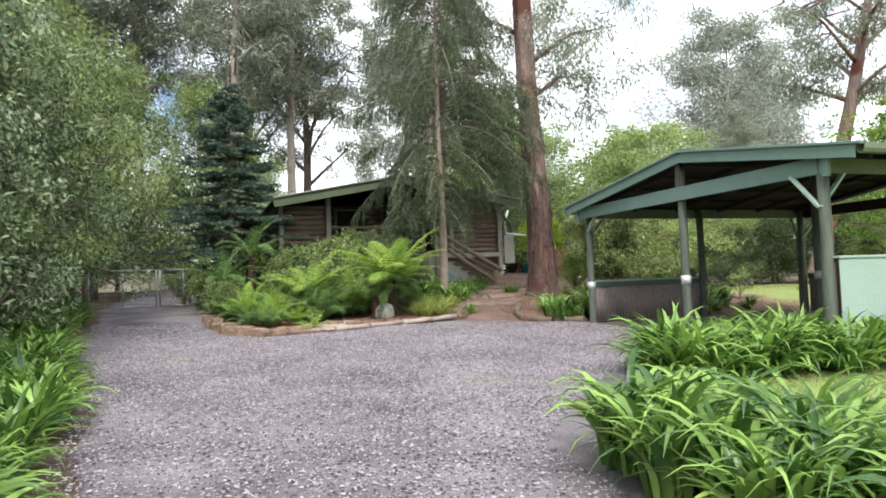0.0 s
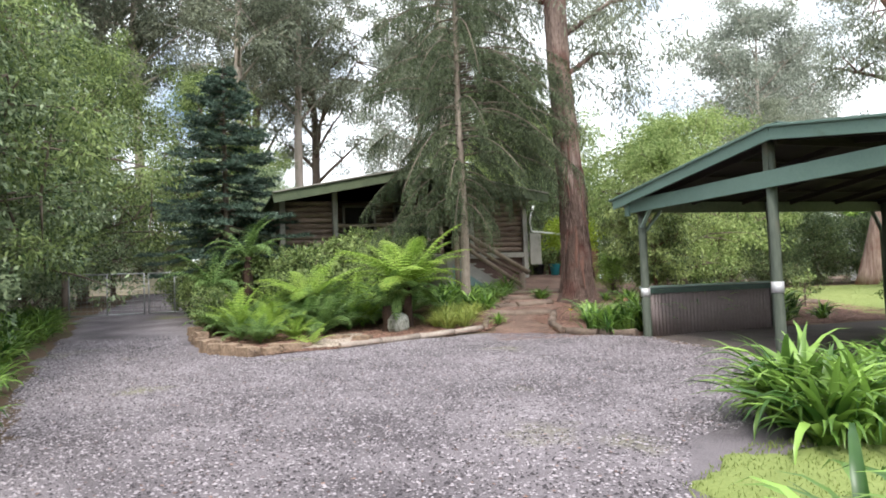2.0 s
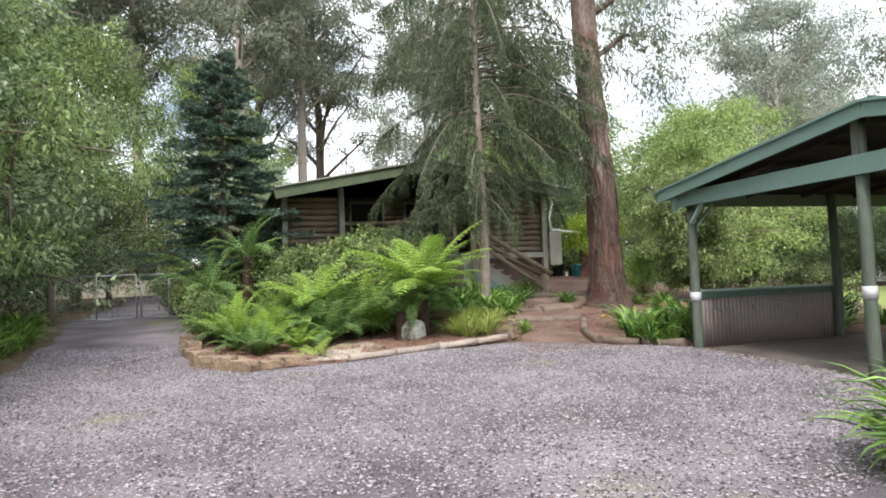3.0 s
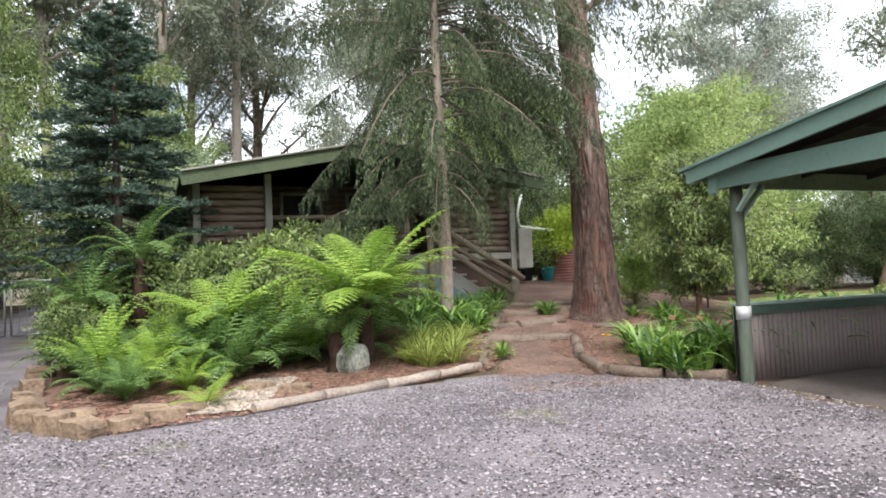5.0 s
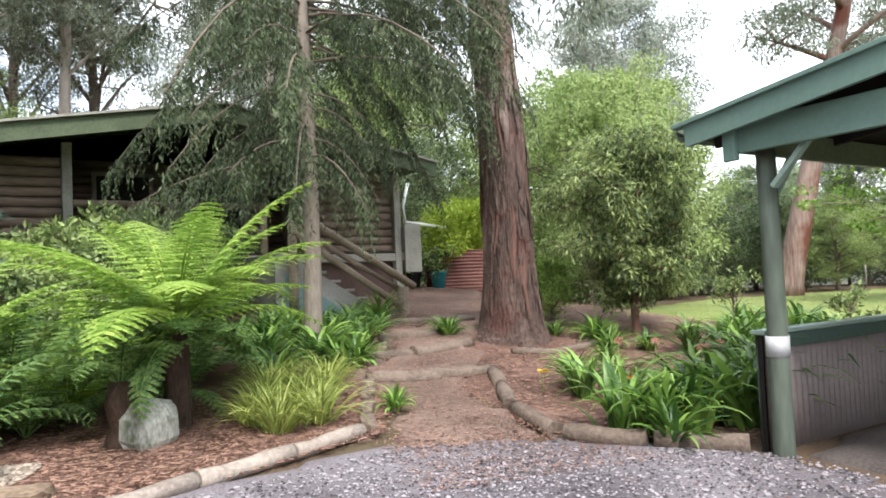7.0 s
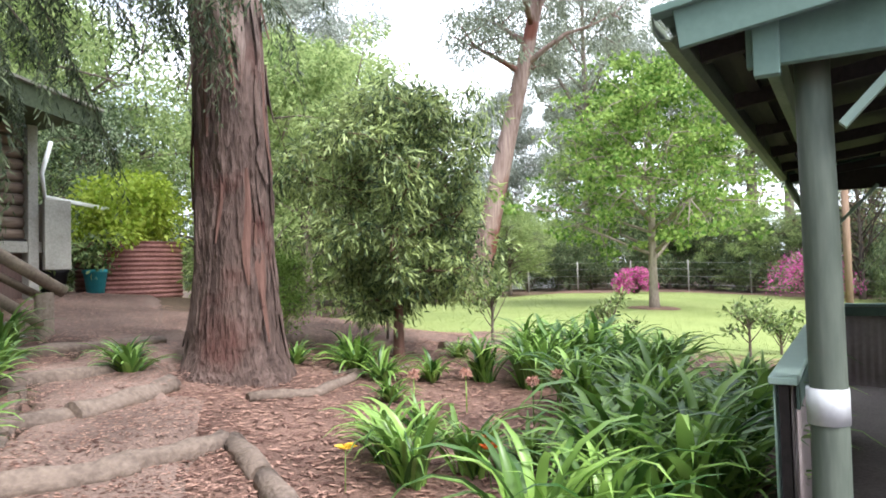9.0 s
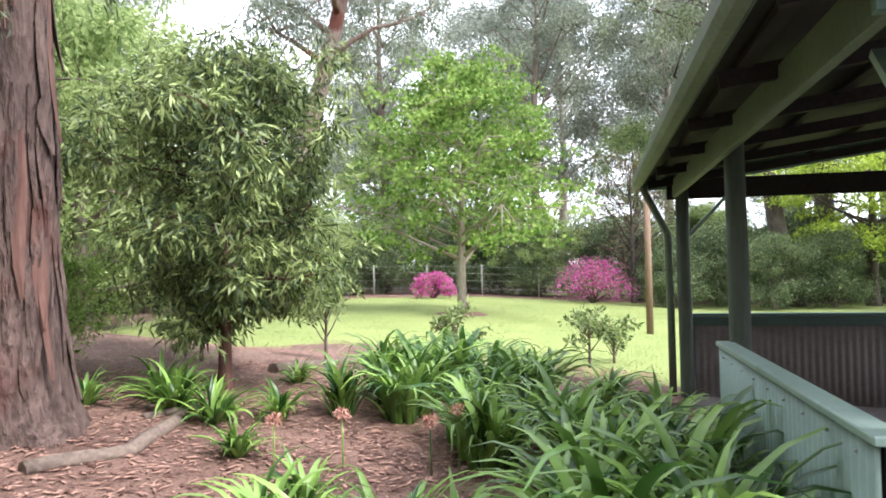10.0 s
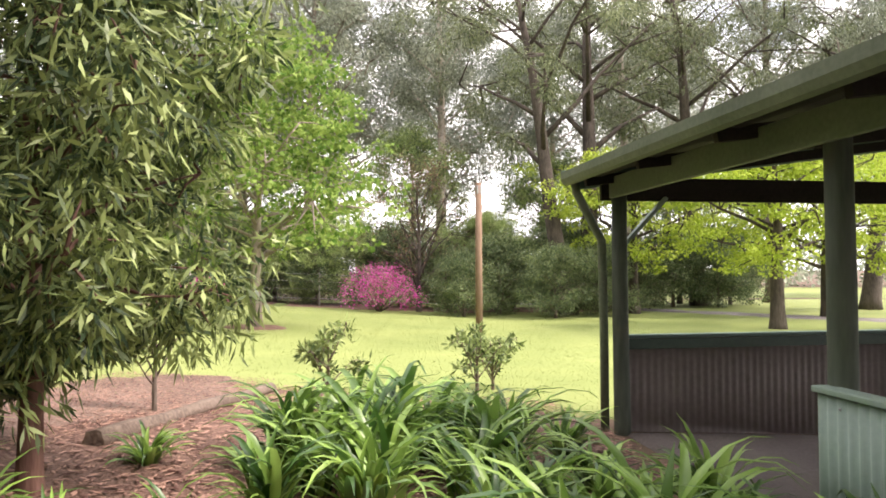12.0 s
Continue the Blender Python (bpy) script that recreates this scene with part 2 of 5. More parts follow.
def ground_z(x, y):
    """Height of the ground: a gentle rise along the drive, a steeper garden bank by the cabin, and the lawn."""
    base = 0.042 * max(-12, min(y, 40))
    bank = 0.55 + 0.13 * max(0, min(y, 23.5) - 14.2)
    lawn = 0.51 + 0.055 * max(-2, min(y - 13, 7))
    k = step(3, 6.5, x) * (1 - step(12.5, 17, x)) * step(13.2, 14.4, y)
    z = base * (1 - k) + bank * k
    w = step(9, 16, x) * (1 - k)
    return z * (1 - w) + lawn * w


def mesh_of(name, verts, faces, material, smooth=False):
    """A mesh from arrays: verts n x 3, faces m x k."""
    verts, faces = np.asarray(verts, dtype=np.float32), np.asarray(faces, dtype=np.int32)
    me = bpy.data.meshes.new(name)
    m, k = faces.shape
    me.vertices.add(len(verts))
    me.vertices.foreach_set("co", verts.ravel())
    me.loops.add(m * k)
    me.loops.foreach_set("vertex_index", faces.ravel())
    me.polygons.add(m)
    me.polygons.foreach_set("loop_start", np.arange(0, m * k, k, dtype=np.int32))
    me.polygons.foreach_set("loop_total", np.full(m, k, dtype=np.int32))
    if smooth:
        me.polygons.foreach_set("use_smooth", np.ones(m, dtype=bool))
    me.update(calc_edges=True)
    me.materials.append(material)
    return me


def part(name, bm, material, parent=None, label=""):
    """Links a bmesh (or a mesh) as one object, under a thing or a part."""
    if isinstance(bm, bpy.types.Mesh):
        me = bm
    else:
        bmesh.ops.recalc_face_normals(bm, faces=bm.faces[:])
        me = bpy.data.meshes.new(name)
        bm.to_mesh(me)
        bm.free()
        me.materials.append(material)
    ob = new(name, me)
    if parent:
        ob.parent = parent
    if label:
        tagged(ob, label)
    return ob


def thing(name, place, label, category, group="", kind="", rz=0.0):
    ob = new(name)
    ob.matrix_world = pose(*place, 0, 0, rz)
    return tagged(ob, label, category, group, kind)


def box(bm, lo, hi, bevel=0.0, m=None):
    got = bmesh.ops.create_cube(bm, size=1)["verts"]
    lo, hi = Vector(lo), Vector(hi)
    for v in got:
        v.co = Vector([lo[i] + (v.co[i] + 0.5) * (hi[i] - lo[i]) for i in range(3)])
    if bevel:
        edges = list({e for v in got for e in v.link_edges})
        got = bmesh.ops.bevel(bm, geom=edges, offset=bevel, segments=1, affect="EDGES")["verts"]
        got = list({v for v in got})
    if m is not None:
        bmesh.ops.transform(bm, matrix=m, verts=bm.verts[:])
    return bm


def boxed(lo, hi, bevel=0.0):
    return box(bmesh.new(), lo, hi, bevel)


def bar(bm, a, b, w, h, bevel=0.0):
    """A rectangular bar from a to b, w wide and h high, upright."""
    a, b = Vector(a), Vector(b)
    d = b - a
    side = d.cross(Vector((0, 0, 1)))
    side = side.normalized() if side.length > 1e-4 else Vector((1, 0, 0))
    up = side.cross(d).normalized()
    ring = [(-w / 2, -h / 2), (w / 2, -h / 2), (w / 2, h / 2), (-w / 2, h / 2)]
    va = [bm.verts.new(a + side * i + up * j) for i, j in ring]
    vb = [bm.verts.new(b + side * i + up * j) for i, j in ring]
    bm.faces.new(va[::-1]), bm.faces.new(vb)
    fs = [bm.faces.new((va[i], va[(i + 1) % 4], vb[(i + 1) % 4], vb[i])) for i in range(4)]
    if bevel:
        es = list({e for f in fs for e in f.edges})
        bmesh.ops.bevel(bm, geom=es, offset=bevel, segments=1, affect="EDGES")
    return bm


def tube(bm, pts, radii, n=10, wob=0.0, seed=0, flare=None):
    """A tapered round limb through pts."""
    rnd = random.Random(seed)
    pts = [Vector(p) for p in pts]
    rings = []
    ref = Vector((0.37, 0.91, 0.17))
    phase = [rnd.uniform(-1, 1) for _ in range(n)]
    for i, p in enumerate(pts):
        d = (pts[min(i + 1, len(pts) - 1)] - pts[max(i - 1, 0)]).normalized()
        if abs(d.z) > 0.5:
            ref = Vector((1, 0, 0))
        s = d.cross(ref).normalized()
        u = s.cross(d).normalized()
        ring = []
        for k in range(n):
            a = 2 * math.pi * k / n
            r = radii[i] * (1 + wob * phase[k] * (0.7 + 0.3 * math.sin(i * 1.3 + k)) + (wob * 0.4 * rnd.uniform(-1, 1) if wob else 0))
            if flare:
                r *= 1 + flare(i, k)
            ring.append(bm.verts.new(p + (s * math.cos(a) + u * math.sin(a)) * r))
        rings.append(ring)
    for a, b in zip(rings, rings[1:]):
        for k in range(n):
            f = bm.faces.new((a[k], a[(k + 1) % n], b[(k + 1) % n], b[k]))
            f.smooth = True
    bm.faces.new(rings[0][::-1]), bm.faces.new(rings[-1])
    return bm


def corrugated(bm, length, lo, hi, pitch=0.076, amp=0.009, thick=0.003, per=6):
    """An upright corrugated sheet along local x, between heights lo and hi."""
    n = max(2, int(length / pitch * per))
    cols = []
    for i in range(n + 1):
        x = length * i / n
        y = amp * math.sin(2 * math.pi * x / pitch)
        cols.append([bm.verts.new((x, y + o, z)) for o, z in ((0, lo), (0, hi), (thick, hi), (thick, lo))])
    for a, b in zip(cols, cols[1:]):
        for k in range(4):
            f = bm.faces.new((a[k], a[(k + 1) % 4], b[(k + 1) % 4], b[k]))
            f.smooth = k in (0, 2)
    return bm


def inside(poly, x, y):
    hit, j = False, len(poly) - 1
    for i in range(len(poly)):
        (xi, yi), (xj, yj) = poly[i], poly[j]
        if (yi > y) != (yj > y) and x < (xj - xi) * (y - yi) / (yj - yi) + xi:
            hit = not hit
        j = i
    return hit


def patch(name, poly, material, cell, lift, label, category, wander=0.12, rise=None):
    """A sheet of ground cover over a region of the plan, its rim sunk into the soil."""
    xs, ys = [p[0] for p in poly], [p[1] for p in poly]
    x0, y0 = min(xs) - 0.4, min(ys) - 0.4
    nx, ny = int((max(xs) - x0 + 0.4) / cell) + 2, int((max(ys) - y0 + 0.4) / cell) + 2
    flag = np.zeros((nx, ny), dtype=bool)
    for i in range(nx):
        for j in range(ny):
            x, y = x0 + i * cell, y0 + j * cell
            q = noise.noise_vector((x * 0.9, y * 0.9, 3.0)) * wander * 2 + noise.noise_vector((x * 3, y * 3, 8.0)) * wander
            flag[i, j] = inside(poly, x + q.x, y + q.y)
    deep = flag.copy()
    deep[1:, :] &= flag[:-1, :]
    deep[:-1, :] &= flag[1:, :]
    deep[:, 1:] &= flag[:, :-1]
    deep[:, :-1] &= flag[:, 1:]
    deeper = deep.copy()
    deeper[1:, :] &= deep[:-1, :]
    deeper[:-1, :] &= deep[1:, :]
    deeper[:, 1:] &= deep[:, :-1]
    deeper[:, :-1] &= deep[:, 1:]
    index, verts, faces = {}, [], []
    for i in range(nx):
        for j in range(ny):
            if flag[i, j]:
                x, y = x0 + i * cell, y0 + j * cell
                b = noise.noise((x * 1.7, y * 1.7, 1.0)) * 0.008 + (rise(x, y) if rise else 0)
                index[i, j] = len(verts)
                verts.append((x, y, ground_z(x, y) + (lift + b if deeper[i, j] else lift * 0.4 if deep[i, j] else -0.06)))
    for (i, j), a in index.items():
        q = [(i + 1, j), (i + 1, j + 1), (i, j + 1)]
        if all(k in index for k in q):
            faces.append((a, *(index[k] for k in q)))
    ob = new(name, mesh_of(name, verts, faces, material, True))
    return tagged(ob, label, category, "", "structure")


# ---- ground ----
DRIVE = [(-1.3, -9), (3.0, -9), (3.0, 2.5), (3.2, 4.6), (4.2, 6.2), (5.0, 6.6), (6.4, 7.2), (8.1, 7.4), (8.1, 13.2), (7.2, 14.6), (5.8, 15.2), (4.1, 15.0),
         (2.6, 14.5), (1.5, 14.3), (0.7, 15.2), (0.6, 18.5), (0.2, 24.6), (1.2, 32), (2, 44), (-3, 44), (-2.6, 32), (-3.0, 24.4), (-2.4, 19.3), (-2.3, 15.7), (-1.6, 11.7), (-1.2, 9.4), (-0.9, 5.2)]
LAWN = [(14.1, 14.4), (14.8, 19.2), (17, 24), (24, 26), (36, 23.5), (44, 14), (44, -14), (30, -18), (16, -14), (14.6, 0), (14.4, 13)]
LAWN_NEAR = [(2.95, 4.9), (3.4, 6.2), (4.5, 6.85), (7.9, 6.6), (15, 6.3), (15, -8), (3.4, -8), (2.9, 2)]
BEDS = [(0.4, 15), (0.4, 24), (2.6, 25.5), (9.4, 20.6), (8.2, 18.8), (7.2, 17.5), (6.6, 16.3), (5.85, 15.2), (4.1, 14.8), (2.7, 14.2), (1.2, 13.9)]
BED_EAST = [(7.0, 14.7), (7.9, 13.35), (13.9, 13.3), (15.4, 13.4), (16.2, 17.2), (13, 17.9), (10.8, 19.0), (9.6, 19.1), (8.0, 17.6), (7.1, 16.2)]
PATH = [(5.7, 14.7), (7.0, 14.4), (7.4, 15.8), (8.3, 17.2), (9.3, 18.7), (10.6, 18.6), (13, 17.2), (16.5, 16.6), (16.8, 18.5), (13.5, 19.6), (11.4, 22), (13.6, 24.5), (10.4, 24.5), (9.2, 20.6), (7.9, 18.9), (6.8, 17.4), (6.2, 16.3)]
edge = [0.3 * i for i in range(187)]
axis_x = sorted({-900, -400, -200, -120, -80, -55, -40, -30, -24, -20} | {round(-16 + v, 2) for v in edge if v < 56} | {44, 52, 62, 75, 95, 130, 200, 400, 900})
axis_y = sorted({-900, -400, -200, -100, -60, -40, -25, -17} | {round(-12 + v, 2) for v in edge if v < 56} | {40, 46, 54, 65, 80, 100, 140, 220, 400, 900})
gv = [(x, y, ground_z(x, y) + (noise.noise((x * 0.6, y * 0.6, 0)) * 0.01 - 0.012 if -20 < x < 42 and -14 < y < 40 else 0)) for x in axis_x for y in axis_y]
nyy = len(axis_y)
gf = [(i * nyy + j, (i + 1) * nyy + j, (i + 1) * nyy + j + 1, i * nyy + j + 1) for i in range(len(axis_x) - 1) for j in range(nyy - 1)]
tagged(new("ground", mesh_of("ground", gv, gf, M_LITTER, True)), "brown forest floor of leaf litter and weeds", "ground", "", "structure")
patch("gravel_driveway", DRIVE, M_GRAVEL, 0.1, 0.02, "grey-mauve crushed gravel driveway with faint mossy patches", "driveway")
patch("lawn", LAWN, M_LAWN, 0.25, 0.03, "mown pale green lawn beyond the garden bed", "lawn")
patch("lawn_verge", LAWN_NEAR, M_LAWN, 0.1, 0.045, "pale green lawn verge beside the gravel drive", "lawn")
patch("garden_bed", BEDS, M_MULCH, 0.12, 0.035, "garden bed of red-brown bark mulch in front of the cabin", "garden bed")
patch("garden_bed_by_carport", BED_EAST, M_MULCH, 0.12, 0.03, "garden bed of red-brown bark mulch beside the carport", "garden bed")
TREADS = [16.62, 17.68, 18.62, 19.55, 20.5]


def tread(x, y):
    """Extra height of the path: each tread is level behind the log that holds it."""
    for a, b in zip(TREADS, TREADS[1:]):
        if a <= y < b and x < 10.2:
            return 0.095 * (1 - (y - a) / (b - a)) * min(1, (y - a) / 0.06 + 0.2)
    return 0.0


patch("dirt_path", PATH, M_PATH, 0.1, 0.045, "pinkish-brown dirt path climbing past the gum tree", "path", 0.22, tread)

# ---- carport ----
CZ, RIDGE = 0.57, 9.74
HALF = {-1: 3.4, 1: 3.92}
carport = thing("carport", (0, 0, 0), "dark green timber carport with round posts and low gable roof", "carport")
POSTS = [(7.98, 13.08, 0.073, 1.35), (7.92, 9.95, 0.073, 1.42), (7.89, 7.06, 0.078, 0), (10.92, 13.15, 0.077, 0), (13.9, 13.16, 0.077, 0), (10.9, 9.95, 0.08, 1.42), (13.9, 9.95, 0.08, 0), (13.9, 7.06, 0.08, 0), (10.9, 7.06, 0.08, 0)]
for n, (x, y, r, band) in enumerate(POSTS):
    bm, top = bmesh.new(), (2.98 if abs(y - 9.95) > 1 else 3.4)
    zs = [0.2, CZ + 0.1, CZ + 0.8, CZ + 1.5, top]
    tube(bm, [(x + 0.006 * math.sin(n + z * 3), y + 0.006 * math.cos(n * 2 + z * 2), z) for z in zs], [r * 1.08, r * 1.05, r, r * 0.98, r * 0.94], 16, 0.02, n)
    post = part("post", bm, M_POST, carport)
    if band:
        bm = bmesh.new()
        tube(bm, [(x, y, band - 0.075), (x, y, band + 0.075)], [r * 1.13, r * 1.13], 24)
        part("reflective_band", bm, M_SILVER, post, "silver reflective tape band")
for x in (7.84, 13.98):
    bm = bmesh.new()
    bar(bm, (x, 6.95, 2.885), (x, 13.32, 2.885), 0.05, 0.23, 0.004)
    # the far beam is backlit: its shade is put into the colour
    part("tie_beam", bm, M_GREEN if x < 10 else M_UNDER, carport, "long sage green tie beam" if x < 10 else "tie beam coloured near black for its backlit side")
for y in (13.24, 7.04):
    bm = bmesh.new()
    bar(bm, (7.86, y, 2.885), (13.9, y, 2.885), 0.05, 0.2, 0.004)
    part("eave_beam", bm, M_GUTTER, carport)
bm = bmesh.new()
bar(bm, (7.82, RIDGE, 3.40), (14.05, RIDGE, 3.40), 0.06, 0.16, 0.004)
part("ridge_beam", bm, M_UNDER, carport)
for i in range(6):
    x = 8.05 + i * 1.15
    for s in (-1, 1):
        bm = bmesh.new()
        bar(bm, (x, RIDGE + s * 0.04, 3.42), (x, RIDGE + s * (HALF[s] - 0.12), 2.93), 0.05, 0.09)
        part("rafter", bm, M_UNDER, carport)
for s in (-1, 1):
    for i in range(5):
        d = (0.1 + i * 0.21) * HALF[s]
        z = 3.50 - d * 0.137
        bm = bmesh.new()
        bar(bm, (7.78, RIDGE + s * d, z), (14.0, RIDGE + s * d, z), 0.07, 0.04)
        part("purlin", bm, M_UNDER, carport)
    # ribbed roof sheet
    n, vs, fs = 180, [], []
    for i in range(n + 1):
        x = 7.73 + 6.32 * i / n
        h = 0.012 if i % 6 < 2 else 0.0
        for o in (0, -0.004):
            vs += [(x, RIDGE, 3.565 + h + o), (x, RIDGE + s * HALF[s], 3.045 + h + o)]
    for i in range(n):
        a = i * 4
        fs += [(a, a + 1, a + 5, a + 4), (a + 2, a + 6, a + 7, a + 3), (a + 1, a + 3, a + 7, a + 5)]
    part("roof_sheet", mesh_of("roof_sheet", vs, fs, M_ROOF), None, carport, "dark green ribbed steel roof sheet")
    # added sheet, near black so that the roof's underside reads as shaded
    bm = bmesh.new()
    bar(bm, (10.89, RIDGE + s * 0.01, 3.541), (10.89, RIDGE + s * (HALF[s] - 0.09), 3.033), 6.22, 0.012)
    part("roof_lining", bm, M_UNDER, carport, "added near-black sheet carrying the shade under the roof")
    for x in (7.73, 14.05):
        bm = bmesh.new()
        bar(bm, (x, RIDGE, 3.47), (x, RIDGE + s * (HALF[s] - 0.08), 2.96), 0.035, 0.17, 0.004)
        part("barge_board", bm, M_GREEN, carport)
        bm = bmesh.new()
        bar(bm, (x, RIDGE, 3.572), (x, RIDGE + s * (HALF[s] + 0.02), 3.048), 0.09, 0.035, 0.004)
        part("barge_cap", bm, M_GREEN, carport)
    # gutter: a rounded trough along the eave
    bm = bmesh.new()
    prof = [(0.0, 0.0), (0.0, -0.10), (0.03, -0.125), (0.085, -0.115), (0.11, -0.07), (0.112, 0.0), (0.104, 0.0), (0.10, -0.065), (0.08, -0.105), (0.035, -0.115), (0.01, -0.095), (0.01, 0.0)]
    ends = [[bm.verts.new((x, RIDGE + s * (HALF[s] - 0.08 + p), 3.05 + q)) for p, q in prof] for x in (7.76, 14.08)]
    for k in range(len(prof)):
        f = bm.faces.new((ends[0][k], ends[0][(k + 1) % 12], ends[1][(k + 1) % 12], ends[1][k]))
    bm.faces.new(ends[0]), bm.faces.new(ends[1][::-1])
    part("gutter", bm, M_GUTTER, carport, "mossy green gutter")
bm = bmesh.new()
bar(bm, (7.73, RIDGE, 3.585), (14.05, RIDGE, 3.585), 0.30, 0.03, 0.004)
part("ridge_cap", bm, M_ROOF, carport)
bm = bmesh.new()
tube(bm, [(14.0, 13.57, 2.94), (14.0, 13.56, 2.86), (13.98, 13.38, 2.5), (13.96, 13.32, 2.38), (13.95, 13.31, 1.5), (13.95, 13.31, 0.5)], [0.042] * 6, 12)
part("downpipe", bm, M_GUTTER, carport, "green round downpipe")
for x, y, dx, dy in ((7.98, 13.1, 1, 0), (7.82, 7.1, 0, 1), (7.85, 7.06, 1, 0), (13.94, 13.08, 0, -1), (13.94, 7.1, 0, 1)):
    bm = bmesh.new()
    bar(bm, (x - dx * 0.03, y - dy * 0.03, 2.33), (x + dx * 0.42, y + dy * 0.42, 2.80), 0.07, 0.035)
    part("knee_brace", bm, M_SHEETG, carport)
bm = bmesh.new()
bar(bm, (7.9, 12.98, 2.5), (7.9, 12.7, 2.80), 0.06, 0.035)
part("knee_brace", bm, M_SHEETG, carport)
for x in (7.88, 13.94):
    bm = bmesh.new()
    bar(bm, (x, 9.95, 2.98), (x, 9.95, 3.44), 0.09, 0.09)
    part("king_post", bm, M_POST, carport)
for x, y in ((7.8, 13.24), (7.8, 6.92)):
    bm = boxed((x - 0.03, y - 0.05, 2.72), (x + 0.03, y + 0.05, 3.0), 0.004)
    part("beam_end_block", bm, M_GREEN, carport)


def half_wall(a, b, lo, hi, outside, inside_mat, cap, corr_out, corr_in, name="half_wall", wave=0.009):
    """A low wall between two points of the plan: rails inside, sheet on both faces, a capping board."""
    a, b = Vector((*a, 0)), Vector((*b, 0))
    d = b - a
    m = Matrix.Translation(a) @ Matrix.Rotation(math.atan2(d.y, d.x), 4, "Z")
    w = part(name, box(bmesh.new(), (0, -0.02, lo + 0.02), (d.length, 0.02, hi - 0.03), 0, m), M_UNDER, carport)
    for y, material, waves, nm in ((0.032, outside, corr_out, "outer_sheet"), (-0.037, inside_mat, corr_in, "inner_sheet")):
        bm = bmesh.new()
        if waves:
            corrugated(bm, d.length, lo, hi - 0.03, 0.076, wave)
        else:
            box(bm, (0, 0, lo), (d.length, 0.008, hi - 0.03))
        bmesh.ops.transform(bm, matrix=m @ Matrix.Translation((0, y, 0)), verts=bm.verts[:])
        part(nm, bm, material, w)
    part("cap_board", box(bmesh.new(), (-0.02, -0.06, hi - 0.035), (d.length + 0.02, 0.06, hi), 0.006, m), cap, w)
    part("top_rail", box(bmesh.new(), (0, -0.062, hi - 0.14), (d.length, -0.05, hi - 0.04), 0, m), M_ROOF, w)
    return w


half_wall((8.02, 13.25), (10.95, 13.25), 0.54, 1.455, M_SHEETG, M_MAROON, M_SHEETG, True, True)
half_wall((14.05, 13.1), (14.05, 7.1), 0.3, 1.455, M_MAROON, M_MAROON, M_GREEN, True, True, "half_wall", 0.004)
half_wall((10.8, 6.95), (7.92, 6.95), 0.3, 1.68, M_SHEETG, M_MAROON, M_SHEETG, False, True, "screen_wall")
for w in [o for o in carport.children if o.name.startswith("half_wall")][:1]:
    for i in range(9):
        bm = bmesh.new()
        bmesh.ops.create_icosphere(bm, subdivisions=1, radius=0.009, matrix=Matrix.Translation((8.2 + i * 0.32, 13.297, 1.36)))
        part("screw_head", bm, M_STEEL, w)
patch("carport_floor", [(8.0, 6.9), (14.0, 6.9), (14.0, 13.25), (8.0, 13.25)], M_CONC_FLOOR, 0.12, 0.045, "dark compacted earth floor under the carport", "floor", 0.04)

# ---- cabin ----
cabin = thing("log_cabin", (0, 0, 0), "dark log cabin on a raised base with low green gable roof", "cabin")
Y0, FL = 23.05, 2.55
part("base_wall", boxed((2.6, Y0 + 0.05, 0.6), (10.4, 31, FL - 0.15)), M_BASE, cabin, "dark red-brown board base wall")
part("deck_edge", boxed((2.5, Y0 - 0.12, FL - 0.16), (10.5, Y0 + 0.05, FL), 0.01), M_GREYTIMBER, cabin)
part("deck_floor", boxed((2.6, Y0 - 0.1, FL), (10.4, 31, FL + 0.03)), M_UNDER, cabin)


def log_panel(x0, x1, y, zlo, zhi, name="log_wall"):
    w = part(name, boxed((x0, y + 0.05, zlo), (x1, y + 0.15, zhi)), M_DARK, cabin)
    n = int((zhi - zlo) / 0.165)
    for i in range(n):
        bm = bmesh.new()
        z = zlo + 0.085 + i * 0.165
        tube(bm, [(x0 + (x1 - x0) * k / 4, y + 0.03 + 0.006 * math.sin(i * 2.1 + k), z + 0.004 * math.cos(i + k * 2)) for k in range(5)], [0.084, 0.08, 0.082, 0.079, 0.083], 10, 0.03, i + int(x0 * 10))
        part("log", bm, M_LOG, w)
    return w


log_panel(2.8, 4.15, Y0, FL + 0.02, 4.35)
log_panel(8.55, 10.28, Y0, FL + 0.02, 4.35)
log_panel(4.2, 8.6, Y0 + 1.9, FL + 0.02, 4.75, "porch_log_wall")
part("side_wall", boxed((10.22, Y0 + 0.16, FL), (10.38, 31, 4.3)), M_LOG, cabin)
part("side_wall", boxed((2.62, Y0 + 0.16, FL), (2.78, 31, 4.3)), M_LOG, cabin)
part("back_wall", boxed((2.78, 30.8, FL), (10.22, 31, 4.6)), M_LOG, cabin)
part("porch_side", boxed((4.1, Y0 + 0.16, FL), (4.2, Y0 + 1.95, 4.6)), M_LOG, cabin)
part("porch_side", boxed((8.55, Y0 + 0.16, FL), (8.65, Y0 + 1.95, 4.6)), M_LOG, cabin)
for x, lo in ((2.7, 0.8), (4.23, FL - 0.1), (8.5, FL - 0.1), (10.34, 0.9)):
    part("corner_post", boxed((x - 0.075, Y0 - 0.14, lo), (x + 0.075, Y0 + 0.03, 4.45 if 3 < x < 9 else 4.2), 0.008), M_GREYTIMBER, cabin, "weathered grey timber post")
part("entry_panel", boxed((10.43, Y0 - 0.26, 2.15), (10.82, Y0 - 0.2, 3.15), 0.006), M_GREYTIMBER, cabin, "pale grey sheet panel")
